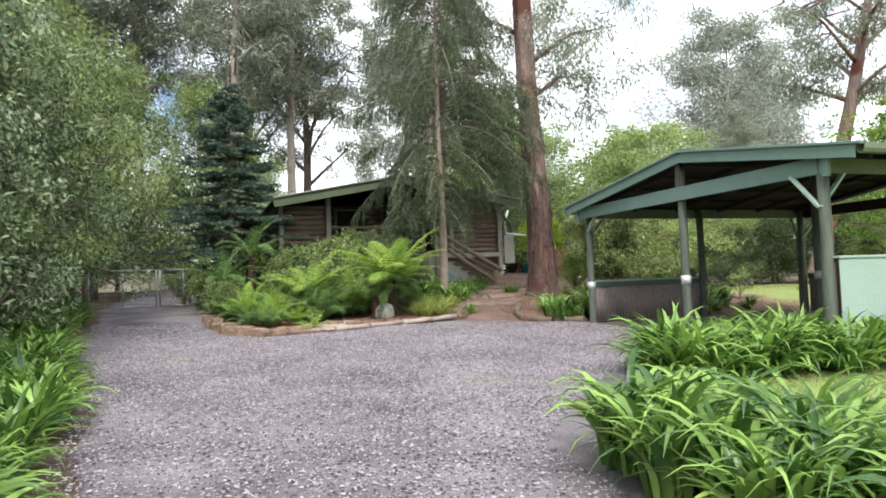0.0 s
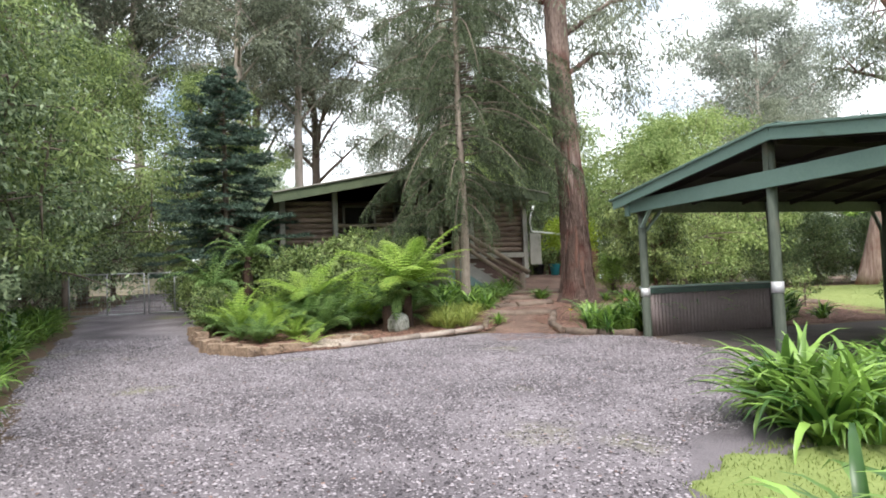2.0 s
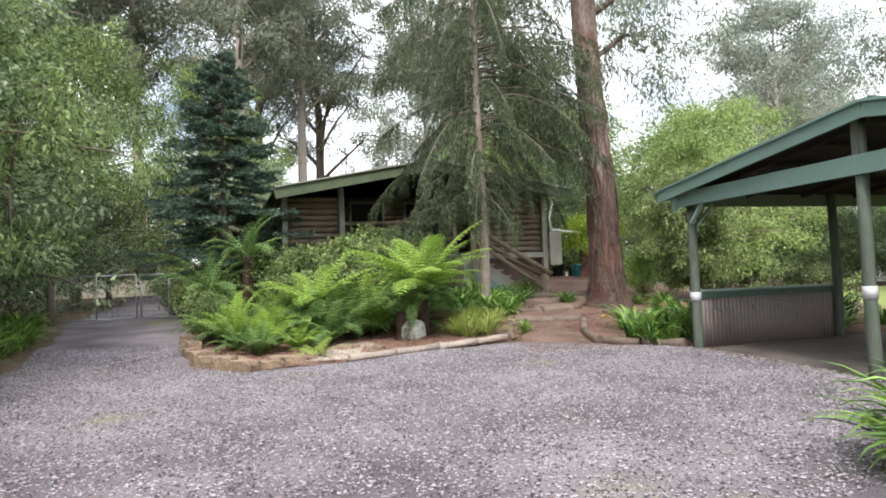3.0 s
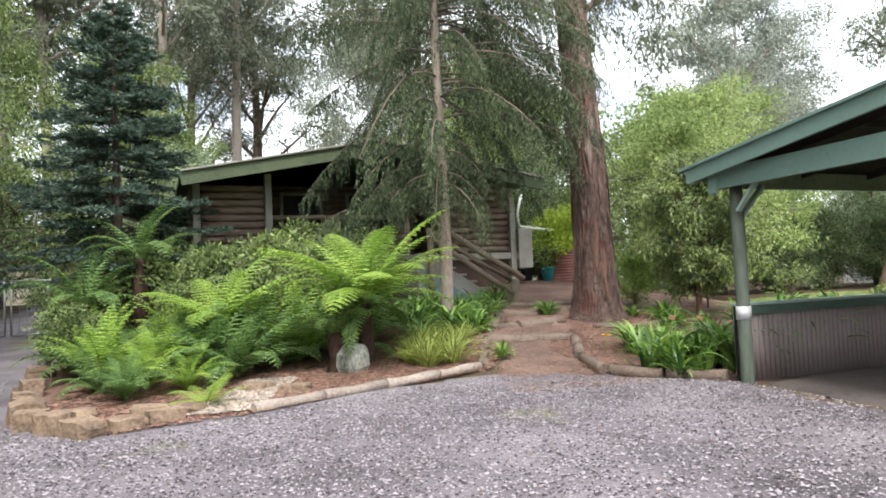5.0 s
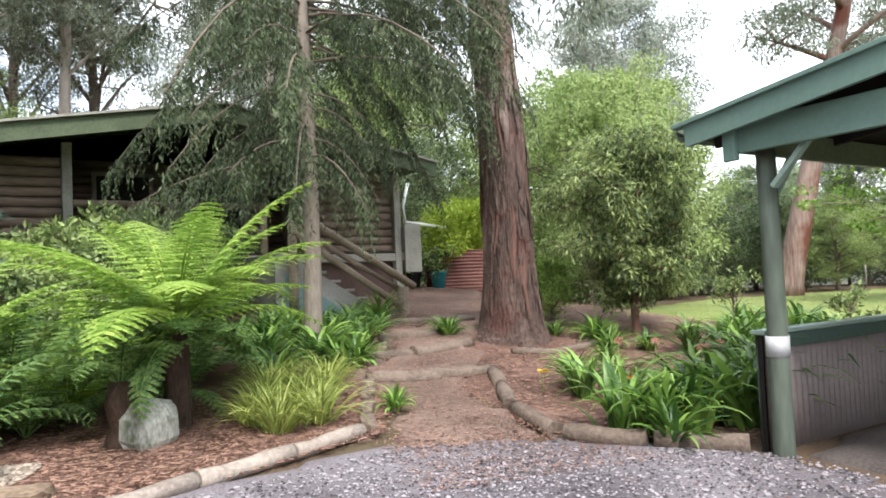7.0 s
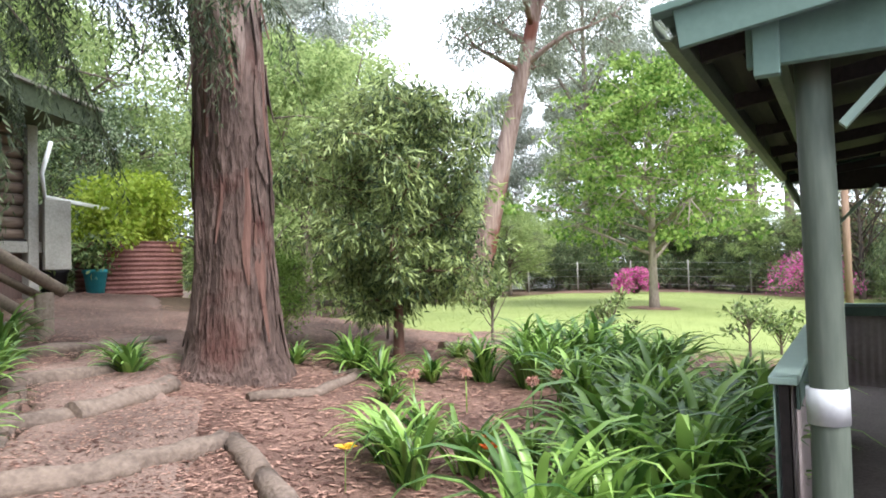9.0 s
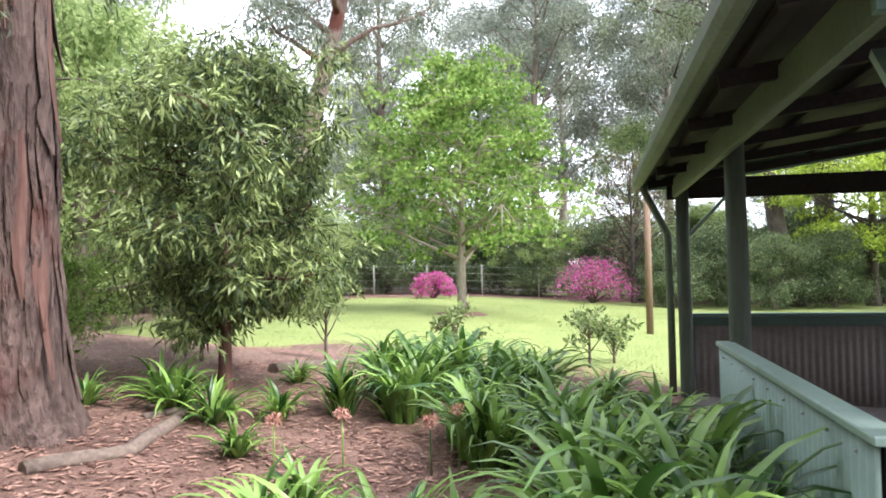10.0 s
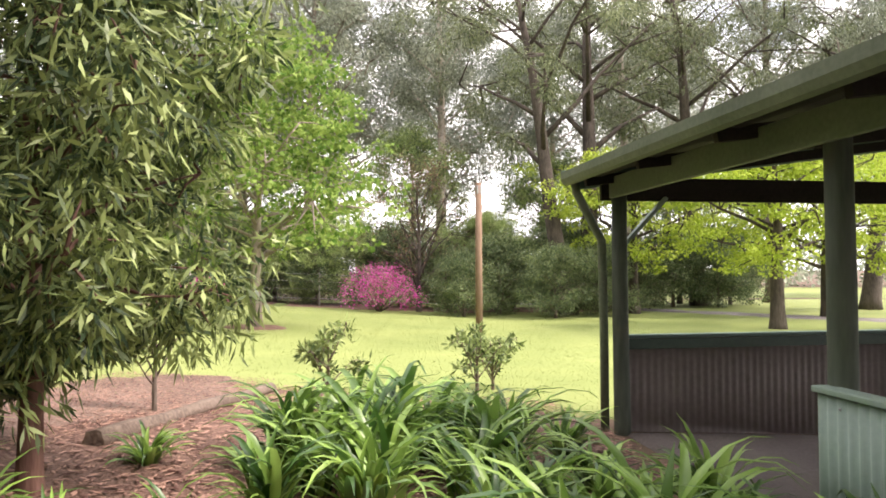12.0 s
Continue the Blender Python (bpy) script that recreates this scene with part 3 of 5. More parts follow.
part("entry_panel_return", boxed((10.77, Y0 - 0.2, 2.15), (10.82, Y0 + 0.5, 3.15), 0.006), M_GREYTIMBER, cabin)
for x0, x1 in ((4.8, 5.9), (6.5, 7.7)):
    win = part("window", boxed((x0, Y0 + 1.80, 3.0), (x1, Y0 + 1.86, 4.3), 0.01), M_GREYTIMBER, cabin, "timber framed window in shade")
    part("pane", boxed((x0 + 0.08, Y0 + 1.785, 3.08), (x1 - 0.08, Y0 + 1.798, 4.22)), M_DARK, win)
for z in (FL + 0.45, FL + 0.92):
    bm = bmesh.new()
    tube(bm, [(4.3, Y0 - 0.05, z), (6.2, Y0 - 0.06, z + 0.01), (7.5, Y0 - 0.05, z)], [0.055, 0.05, 0.055], 10, 0.03, 3)
    part("deck_rail", bm, M_LOGPALE, cabin)
for x in (5.8, 7.5):
    bm = bmesh.new()
    tube(bm, [(x, Y0 - 0.06, FL - 0.2), (x, Y0 - 0.06, FL + 1.0)], [0.07, 0.065], 10, 0.03, 5)
    part("deck_post", bm, M_LOGPALE, cabin)
RX, RZ, EZ = 6.5, 5.05, 4.28
for s in (-1, 1):
    bm = bmesh.new()
    xe = RX + s * 4.15
    vs = [(RX, 21.85, RZ), (xe, 21.85, EZ), (xe, 31.6, EZ), (RX, 31.6, RZ)]
    top, low = [bm.verts.new(v) for v in vs], [bm.verts.new((v[0], v[1], v[2] - 0.06)) for v in vs]
    bm.faces.new(top), bm.faces.new(low[::-1])
    for k in range(4):
        bm.faces.new((top[k], low[k], low[(k + 1) % 4], top[(k + 1) % 4]))
    part("roof", bm, M_FASCIA, cabin, "mossy green steel roof")
    bm = bmesh.new()
    bar(bm, (RX, 21.82, RZ - 0.14), (xe, 21.82, EZ - 0.14), 0.035, 0.27)
    part("fascia", bm, M_FASCIA, cabin, "mossy green fascia board")
    bm = bmesh.new()
    bar(bm, (RX, 21.80, RZ + 0.02), (xe, 21.80, EZ + 0.02), 0.12, 0.035)
    part("barge_cap", bm, M_GREYTIMBER, cabin)
    bm = bmesh.new()
    n = 12
    pr = [bm.verts.new((RX + s * 3.9 * k / n, Y0 + 0.02, RZ - 0.12 - (RZ - EZ) * k / n * 0.94)) for k in range(n + 1)]
    pb = [bm.verts.new((RX + s * 3.9 * k / n, Y0 + 0.02, 4.2)) for k in range(n + 1)]
    for k in range(n):
        if pr[k].co.z > 4.2:
            bm.faces.new((pr[k], pr[k + 1], pb[k + 1], pb[k]))
    bmesh.ops.solidify(bm, geom=bm.faces[:], thickness=0.05)
    part("gable_infill", bm, M_LOG, cabin)

stairs = thing("entry_stairs", (0, 0, 0), "timber entry stairs with log handrails and concrete side wall", "stairs")
for i in range(8):
    x, z = 8.85 - i * 0.24, 1.42 + i * 0.15
    part("tread", boxed((x - 0.28, 20.45, z - 0.045), (x, 22.9, z), 0.006), M_GREYTIMBER, stairs)
bm = bmesh.new()
prof = [(8.75, 0.9), (8.75, 1.35), (7.0, 2.45), (6.8, 2.45), (6.8, 0.8)]
fr, bk = [bm.verts.new((x, 20.42, z)) for x, z in prof], [bm.verts.new((x, 22.9, z)) for x, z in prof]
bm.faces.new(fr), bm.faces.new(bk[::-1])
for k in range(5):
    bm.faces.new((fr[k], bk[k], bk[(k + 1) % 5], fr[(k + 1) % 5]))
part("side_wall", bm, M_CONCRETE, stairs)
bm = bmesh.new()
prof = [(8.35, 0.9), (8.35, 1.25), (6.95, 2.15), (6.95, 0.8)]
fr, bk = [bm.verts.new((x, 20.40, z)) for x, z in prof], [bm.verts.new((x, 20.416, z)) for x, z in prof]
bm.faces.new(fr), bm.faces.new(bk[::-1])
for k in range(4):
    bm.faces.new((fr[k], bk[k], bk[(k + 1) % 4], fr[(k + 1) % 4]))
part("painted_panel", bm, M_TEAL, stairs, "faded teal painted panel")
for pts, r in (([(9.15, 20.3, 1.86), (8.3, 20.3, 2.37), (7.1, 20.3, 3.09)], 0.068), ([(8.95, 20.36, 1.80), (8.1, 20.36, 2.28), (7.0, 20.36, 2.95)], 0.05), ([(8.92, 20.3, 1.52), (8.2, 20.3, 2.0), (7.0, 20.3, 2.80)], 0.062)):
    bm = bmesh.new()
    tube(bm, pts, [r, r * 0.97, r * 0.95], 12, 0.02, 9)
    part("handrail", bm, M_LOGPALE, stairs, "weathered round log handrail")
for x, lo, hi, r in ((8.95, 1.05, 1.86, 0.095), (7.05, 1.2, 2.9, 0.07)):
    bm = bmesh.new()
    tube(bm, [(x, 20.32, lo), (x, 20.32, (lo + hi) / 2), (x, 20.32, hi)], [r * 1.05, r, r], 12, 0.03, 4)
    part("newel_post", bm, M_LOGPALE, stairs)

# ---- foliage builders ----


def leaf_quads(c, d, length, width, rng, fold=0.25):
    """Leaf blades at c (n x 3), along d: four-cornered, folded along the rib. Returns verts and faces."""
    n = len(c)
    d = d / (np.linalg.norm(d, axis=1, keepdims=True) + 1e-9)
    s = np.cross(d, rng.normal(size=(n, 3)))
    s /= np.linalg.norm(s, axis=1, keepdims=True) + 1e-9
    u = np.cross(s, d)
    L = (length * rng.uniform(0.6, 1.25, (n, 1)))
    W = (width * rng.uniform(0.7, 1.2, (n, 1)))
    mid = c + d * L * 0.45
    v = np.stack([c, mid + s * W * 0.5 + u * W * fold, c + d * L, mid - s * W * 0.5 + u * W * fold], axis=1).reshape(-1, 3)
    f = np.arange(n * 4).reshape(-1, 4)
    return v, f


def join(lots):
    vs, fs, k = [], [], 0
    for v, f in lots:
        vs.append(v)
        fs.append(f + k)
        k += len(v)
    return np.concatenate(vs), np.concatenate(fs)


def clumps(centres, radii, per, size, rng, droop=0.4, flat=0.75):
    """Leaves scattered in and on the skin of round clumps."""
    c = np.repeat(np.asarray(centres, float), per, axis=0)
    r = np.repeat(np.asarray(radii, float), per)[:, None]
    q = rng.normal(size=c.shape)
    q /= np.linalg.norm(q, axis=1, keepdims=True)
    rad = rng.uniform(0.15, 1.0, (len(c), 1)) ** 0.6
    p = c + q * rad * r * np.array([1, 1, flat])
    d = q * 0.7 + rng.normal(size=c.shape) * 0.6 + np.array([0, 0, -droop])
    return leaf_quads(p, d, size[0], size[1], rng)


def tree(name, place, label, category, height, r, bark, leaf, seed, crown_from=0.35, spread=2.5, limbs=10, sub=5, per=60, size=(0.16, 0.05), clump=0.55, droop=0.5, lean=(0, 0), rise=0.55, shape=None, fork=0, flat=0.75, group=""):
    """A tapered trunk with limbs and twigs, and a crown of leaf clumps at their tips."""
    rnd, rng = random.Random(seed), np.random.default_rng(seed)
    root = thing(name, place, label, category, group)
    bm, tips, rads = bmesh.new(), [], []
    N = 9

    def axis(u):
        return Vector((lean[0] * u * height + 0.012 * height * math.sin(u * 7 + seed) * u, lean[1] * u * height + 0.012 * height * math.cos(u * 6 + seed) * u, u * height))

    us = [0, 0.03, 0.08] + [0.08 + 0.92 * (i + 1) / N for i in range(N)]
    tube(bm, [axis(u) - Vector((0, 0, 0.15 if u == 0 else 0)) for u in us], [max(0.012, r * (1.35 if u == 0 else 1.12 if u < 0.05 else 1.0) * max(0, 1 - u) ** 0.8 + 0.01) for u in us], 10, 0.05, seed)
    for i in range(limbs):
        u = crown_from + (0.97 - crown_from) * (i + rnd.uniform(0, 0.9)) / limbs
        w = (u - crown_from) / (1 - crown_from)
        prof = shape(w) if shape else math.sin(math.pi * min(1, 0.22 + 0.78 * w)) ** 0.7
        ln = spread * prof * rnd.uniform(0.7, 1.15)
        a = i * 2.399 + rnd.uniform(-0.5, 0.5)
        o = axis(u)
        dirn = Vector((math.cos(a), math.sin(a), rise * rnd.uniform(0.5, 1.4)))
        pts = [o]
        for k in range(1, 5):
            bend = Vector((rnd.uniform(-0.15, 0.15), rnd.uniform(-0.15, 0.15), rnd.uniform(-0.12, 0.12) - droop * 0.12 * k))
            pts.append(pts[-1] + (dirn + bend) * ln / 4)
        r0 = max(0.01, r * (1 - u) ** 0.8 * 0.5)
        tube(bm, pts, [r0, r0 * 0.8, r0 * 0.6, r0 * 0.4, 0.006], 6, 0, seed + i)
        for k in range(sub):
            q = pts[2 + k % 3] if k else pts[-1]
            off = Vector((rnd.gauss(0, 1), rnd.gauss(0, 1), rnd.gauss(0, 0.7))) * ln * 0.24
            tip = q + off
            if k:
                tube(bm, [q, q + off * 0.5 + Vector((0, 0, 0.04)), tip], [r0 * 0.4 + 0.004, r0 * 0.25 + 0.003, 0.004], 4, 0, k)
            tips.append(tip), rads.append(clump * rnd.uniform(0.55, 1.25))
    part("trunk", bm, bark, root)
    v, f = clumps(np.array([list(t) for t in tips]), rads, per, size, rng, droop, flat)
    part("crown", mesh_of("crown", v, f, leaf), None, root)
    return root


def place_copy(ob, x, y, rz, s=1.0, dz=0.0, sz=None):
    return copy_thing(ob, pose(x, y, ground_z(x, y) + dz, 0, 0, rz) @ Matrix.Diagonal((s, s, sz or s, 1)))


def at(x, y, dz=0.0):
    return (x, y, ground_z(x, y) + dz)

# ---- trees ----
# the large gum beside the path
gum = thing("gum_tree", at(9.38, 17.95), "tall gum tree with flaking red-brown and pinkish bark", "tree")
bm = bmesh.new()
hs = [-0.3, 0, 0.12, 0.3, 0.6, 1.0, 1.6, 2.4, 3.4, 4.6, 6, 8, 10.5, 13, 16, 19, 22]
rr = [0.60, 0.54, 0.47, 0.42, 0.385, 0.355, 0.335, 0.32, 0.31, 0.295, 0.28, 0.265, 0.235, 0.21, 0.18, 0.13, 0.05]


def gum_flare(i, k):
    return 0.2 * max(0, math.sin(k * 2 * math.pi / 40 * 4 + 1 + 0.8 * math.sin(k * 0.5))) * max(0, 1 - i / 5) + 0.05 * noise.noise((math.cos(k * math.pi / 20) * 2.2, math.sin(k * math.pi / 20) * 2.2, i * 0.45))


def gum_axis(h):
    return (-0.043 * h + 0.03 * math.sin(h * 0.8), -0.01 * h + 0.02 * math.cos(h), h)


tube(bm, [gum_axis(h) for h in hs[:9]], rr[:9], 40, 0.05, 2, flare=gum_flare)
part("lower_trunk", bm, M_GUMLOW, gum, "rough dark red-brown bark")
bm = bmesh.new()
tube(bm, [gum_axis(h) for h in hs[7:]], [r * (0.9 if i == 0 else 0.985) for i, r in enumerate(rr[7:])], 40, 0.05, 2, flare=lambda i, k: gum_flare(i + 7, k))
rnd = random.Random(5)
gtips = []
for i in range(16):
    h = 8.5 + i * 0.85
    a = i * 2.4
    o = Vector((-0.043 * h, -0.01 * h, h))
    L = rnd.uniform(2.0, 4.2)
    e = o + Vector((math.cos(a) * L, math.sin(a) * L, rnd.uniform(0.2, 1.6)))
    mid = (o + e) / 2 + Vector((0, 0, 0.5))
    tube(bm, [o, mid, e], [0.11, 0.07, 0.02], 7, 0, i)
    for k in range(9):
        gtips.append(list(mid + (e - mid) * rnd.uniform(0.1, 1.1) + Vector((rnd.gauss(0, 0.7), rnd.gauss(0, 0.7), rnd.gauss(-0.5, 0.6)))))
for i, (h, dx, dy, L) in enumerate(((5.6, 1.0, 0.15, 2.2), (6.6, 0.85, -0.5, 2.6), (7.6, 0.7, 0.7, 2.4), (7.4, -0.4, 0.9, 2.2))):
    o = Vector((-0.043 * h, -0.01 * h, h))
    e = o + Vector((dx * L, dy * L, 0.9))
    mid = (o + e) / 2 + Vector((0, 0, 0.35))
    tube(bm, [o, mid, e], [0.08, 0.05, 0.012], 7, 0, i)
    for k in range(26):
        gtips.append(list(o.lerp(e, rnd.uniform(0.35, 1.1)) + Vector((rnd.gauss(0, 0.45), rnd.gauss(0, 0.45), rnd.gauss(-0.1, 0.75)))))
part("trunk", bm, M_GUM, gum)
for i in range(120):
    a, h0, ln = rnd.uniform(0, 6.28), (rnd.uniform(0.05, 2.4) if i < 84 else rnd.uniform(2.4, 4.4)), rnd.uniform(0.35, 1.3)
    bm = bmesh.new()
    rings = []
    for k in range(6):
        h = h0 + ln * k / 5
        ri = np.interp(h, hs, rr) * 1.03 + 0.008 + (0.05 * (1 - k / 5) ** 2 if i % 3 == 0 else 0.012 * math.sin(k))
        w = (0.004 + (0.016 + 0.012 * (i % 4)) * math.sin(math.pi * (k + 0.4) / 5.8)) / ri
        aa = a + 0.05 * math.sin(k * 0.9 + i)
        rings.append([bm.verts.new((-0.043 * h + 0.03 * math.sin(h * 0.8) + q * math.cos(t), -0.01 * h + 0.02 * math.cos(h) + q * math.sin(t), h)) for t, q in ((aa - w, ri), (aa, ri + 0.012), (aa + w, ri), (aa, ri - 0.006))])
    for p, q in zip(rings, rings[1:]):
        for k in range(4):
            bm.faces.new((p[k], p[(k + 1) % 4], q[(k + 1) % 4], q[k]))
    bm.faces.new(rings[0]), bm.faces.new(rings[-1])
    part("bark_strip", bm, M_BARKRED if i % 9 == 0 else M_GUM if i > 84 else M_GUMLOW, gum)
v, f = clumps(gtips, [0.5] * len(gtips), 95, (0.19, 0.036), np.random.default_rng(3), 1.2)
part("crown", mesh_of("crown", v, f, L_GUM), None, gum)


def weeping_conifer(place, height, seed):
    rnd, rng = random.Random(seed), np.random.default_rng(seed)
    root = thing("weeping_conifer", place, "slender conifer with long drooping dark green needle sprays", "tree")
    bm, cs, ds = bmesh.new(), [], []
    hs = [-0.15, 0, 0.3] + [height * (i + 1) / 12 for i in range(12)]
    tube(bm, [(0.03 * math.sin(h), 0.03 * math.cos(h * 0.8), h) for h in hs], [0.15, 0.125, 0.115] + [max(0.012, 0.115 * (1 - (i + 1) / 12.3)) for i in range(12)], 12, 0.04, seed)
    part("trunk", bm, M_TRUNKPALE, root)
    count = 150
    for i in range(count + 26):
        u = i / count if i < count else 0.15 + 0.22 * (i - count) / 26
        h = 2.3 + (height - 2.45) * u
        L = (2.9 * (1 - u) ** 0.5 + 0.2) * rnd.uniform(0.45, 1.2)
        if i >= count:
            L = rnd.uniform(2.0, 3.0)
        if u < 0.1:
            L *= 0.8
        a = i * 2.399 + rnd.uniform(-0.4, 0.4) if i < count else rnd.uniform(-1.1, 0.6)
        if u < 0.09 and math.cos(a) > 0.1:
            L *= 0.6
        sag, up = rnd.uniform(0.2, 0.55), rnd.uniform(0.0, 0.5) * (0.4 + u)
        pts = []
        for k in range(7):
            s = k / 6
            pts.append(Vector((math.cos(a) * L * s, math.sin(a) * L * s, h + up * L * s - sag * L * s * s * 1.6)))
        bm = bmesh.new()
        tube(bm, pts, [0.018 * (1 - 0.13 * k) + 0.003 for k in range(7)], 5, 0, i)
        part("branch", bm, M_BARK, root)
        side = Vector((-math.sin(a), math.cos(a), 0))
        for j in range(int(30 * L) + 12):
            s = rnd.uniform(0.12, 1.0) ** 0.8
            k = min(5, int(s * 6))
            o = pts[k].lerp(pts[k + 1], s * 6 - k)
            out = side * rnd.uniform(-0.35, 0.35) * (1.2 - s) * min(1, L)
            ln = rnd.uniform(0.2, 0.8)
            for q in range(17):
                t = q / 16
                cs.append(o + out * math.sqrt(t) + Vector((math.cos(a), math.sin(a), 0)) * 0.12 * t + Vector((0, 0, -ln * t ** 1.3)))
                ds.append(Vector((rnd.gauss(0, 0.55), rnd.gauss(0, 0.55), -0.9)))
    v, f = leaf_quads(np.array([list(c) for c in cs]), np.array([list(c) for c in ds]), 0.085, 0.016, rng, 0.1)
    part("crown", mesh_of("crown", v, f, L_CONIF), None, root)
    return root


weeping_conifer(at(6.48, 18.2), 13.5, 3)


def blue_spruce(place, height, radius, seed):
    rnd, rng = random.Random(seed), np.random.default_rng(seed)
    root = thing("blue_spruce", place, "blue-green spruce with layered sweeping branches", "tree")
    bm, cs, ds = bmesh.new(), [], []
    tube(bm, [(0, 0, -0.2), (0, 0, height * 0.4), (0, 0, height)], [0.13, 0.09, 0.01], 10, 0.03, seed)
    tiers = 17
    for t in range(tiers):
        u = t / tiers
        h0 = 1.85 + (height - 2.0) * u
        for b in range(9):
            a = b * 0.698 + t * 0.37 + rnd.uniform(-0.3, 0.3)
            h = h0 + rnd.uniform(-0.3, 0.3)
            L = (radius * (1 - u) ** 0.75 + 0.08) * rnd.uniform(0.65, 1.12)
            rad = Vector((math.cos(a), math.sin(a), 0))
            side = Vector((-rad.y, rad.x, 0))
            e = rad * L + Vector((0, 0, h - (0.20 - 0.35 * u) * L))
            o = Vector((0, 0, h))
            tube(bm, [o, (o + e) / 2 - Vector((0, 0, 0.07 * L)), e], [0.022, 0.014, 0.004], 5, 0, b)
            for j in range(int(36 * L) + 5):
                s = rnd.uniform(0.12, 1)
                p = o.lerp(e, s) - Vector((0, 0, 0.28 * L * s * (1 - s)))
                tw = (side * rnd.choice((-1, 1)) * rnd.uniform(0.4, 1.0) + rad * 0.8).normalized()
                ln = 0.42 * (1.15 - s) * min(1, L) + 0.08
                for q in range(9):
                    cs.append(p + tw * ln * q / 8 + Vector((0, 0, -0.05 * (q / 8) ** 2)))
                    ds.append(tw * 0.6 + Vector((rnd.gauss(0, 0.5), rnd.gauss(0, 0.5), rnd.uniform(-0.15, 0.6))))
    part("trunk", bm, M_BARK, root)
    v, f = leaf_quads(np.array([list(c) for c in cs]), np.array([list(c) for c in ds]), 0.12, 0.034, rng, 0.1)
    part("crown", mesh_of("crown", v, f, L_SPRUCE), None, root)
    return root


blue_spruce(at(1.15, 22.9), 7.3, 2.2, 8)
# wattle beside the path
tree("wattle_tree", at(11.25, 17.4), "small round wattle tree with narrow grey-green leaves", "tree", 2.95, 0.055, M_BARKRED, L_WATTLE, 21, 0.2, 0.98, 50, 7, 105, (0.115, 0.021), 0.25, 0.7, rise=0.5, shape=lambda w: math.sin(math.pi * (0.08 + 0.8 * w)) ** 0.7)
tree("maple_tree", at(24.3, 17.65), "young maple with fresh bright green leaves on the lawn", "tree", 6.6, 0.13, M_TRUNKPALE, L_MAPLE, 31, 0.2, 2.8, 44, 9, 38, (0.13, 0.11), 0.46, 0.15, rise=0.5, shape=lambda w: (1 - w) ** 0.6 + 0.1, flat=0.32)
tree("garden_tree", at(17.6, 24.6), "rounded bushy tree with glossy mid-green leaves", "tree", 6.5, 0.16, M_BARK, L_LIGHT, 33, 0.1, 3.1, 36, 8, 150, (0.15, 0.05), 0.62, 0.4, flat=0.6)
tree("laurel_tree", at(14.6, 21.6), "dense dark green garden tree", "tree", 4.6, 0.12, M_BARK, L_LIGHT, 35, 0.05, 1.9, 24, 7, 90, (0.14, 0.05), 0.5, 0.4)
tree("leaning_gum", at(26.4, 24.3), "leaning gum tree with peeling reddish bark", "tree", 17, 0.42, M_GUMRED, L_GUM, 37, 0.42, 3.9, 20, 9, 210, (0.2, 0.05), 0.85, 1.0, lean=(0.078, -0.22), rise=0.8)
# forest behind, one of each kind, then copies
gum_a = tree("tall_gum", at(6.0, 44.5), "tall slim gum tree with pale trunk", "tree", 24, 0.32, M_GUMPALE, L_GUM, 41, 0.4, 3.8, 24, 8, 190, (0.22, 0.07), 0.95, 0.8, rise=0.9, group="forest gums")
gum_b = tree("tall_gum", at(7.4, 48), "tall forked gum tree with grey-brown trunk", "tree", 22, 0.36, M_BARK, L_GUM, 43, 0.3, 4.6, 24, 8, 190, (0.22, 0.07), 1.0, 0.8, rise=1.2, group="forest gums")
gum_c = tree("hazy_gum", at(40, 44), "distant pale gum tree with haze put into its leaf colour", "tree", 20, 0.35, M_GUMPALE, L_GUMFAR, 45, 0.3, 5.0, 26, 9, 200, (0.26, 0.1), 1.35, 0.6, rise=0.9, group="distant gums")
bush_a = tree("bushy_tree", at(-4.6, 14.5), "dense olive green tree overhanging the drive", "tree", 8.5, 0.16, M_BARK, L_BUSH, 51, 0.06, 2.8, 40, 8, 165, (0.125, 0.04), 0.56, 0.6, group="trees along the drive")
bush_b = tree("grey_shrub_tree", at(-3.9, 10.0), "grey-green leafy shrub beside the drive", "shrub", 5.0, 0.09, M_BARK, L_SHRUB, 53, 0.04, 1.7, 32, 8, 90, (0.10, 0.042), 0.46, 0.4, group="trees along the drive")
hedge = tree("hedge_shrub", at(37, 20), "dense dark green shrub along the fence", "shrub", 3.4, 0.08, M_BARK, L_DARK, 55, 0.03, 1.6, 24, 7, 110, (0.12, 0.05), 0.55, 0.3, group="fence line shrubs")
lime = tree("spring_tree", at(25.5, 3.6), "tree in yellow-green spring leaf beyond the carport", "tree", 5.6, 0.2, M_DARKBARK, L_LIMETREE, 57, 0.3, 3.2, 26, 8, 90, (0.12, 0.075), 0.62, 0.1, rise=0.42, flat=0.28, group="spring trees")
for x, y, rz, s in ((-5.4, 19.5, 80, 1.15), (-4.9, 24.5, 160, 1.0), (-6.5, 9.5, 210, 1.25), (-7.5, 29, 20, 1.3), (-4, 33, 300, 1.2), (2.4, 37, 120, 0.85), (-7, 4.5, 45, 1.1), (-9, 15, 260, 1.5), (-9, 22, 99, 1.6), (0.5, 40, 10, 1.3), (-11, 34, 70, 1.5), (15, 34, 190, 1.2), (21, 31, 240, 0.85), (42, 12, 30, 1.0), (43, 5, 200, 0.9), (41.5, 20, 111, 0.95), (42, 25, 10, 1.0), (40, -1, 75, 0.8)):
    place_copy(bush_a, x, y, rz, s)
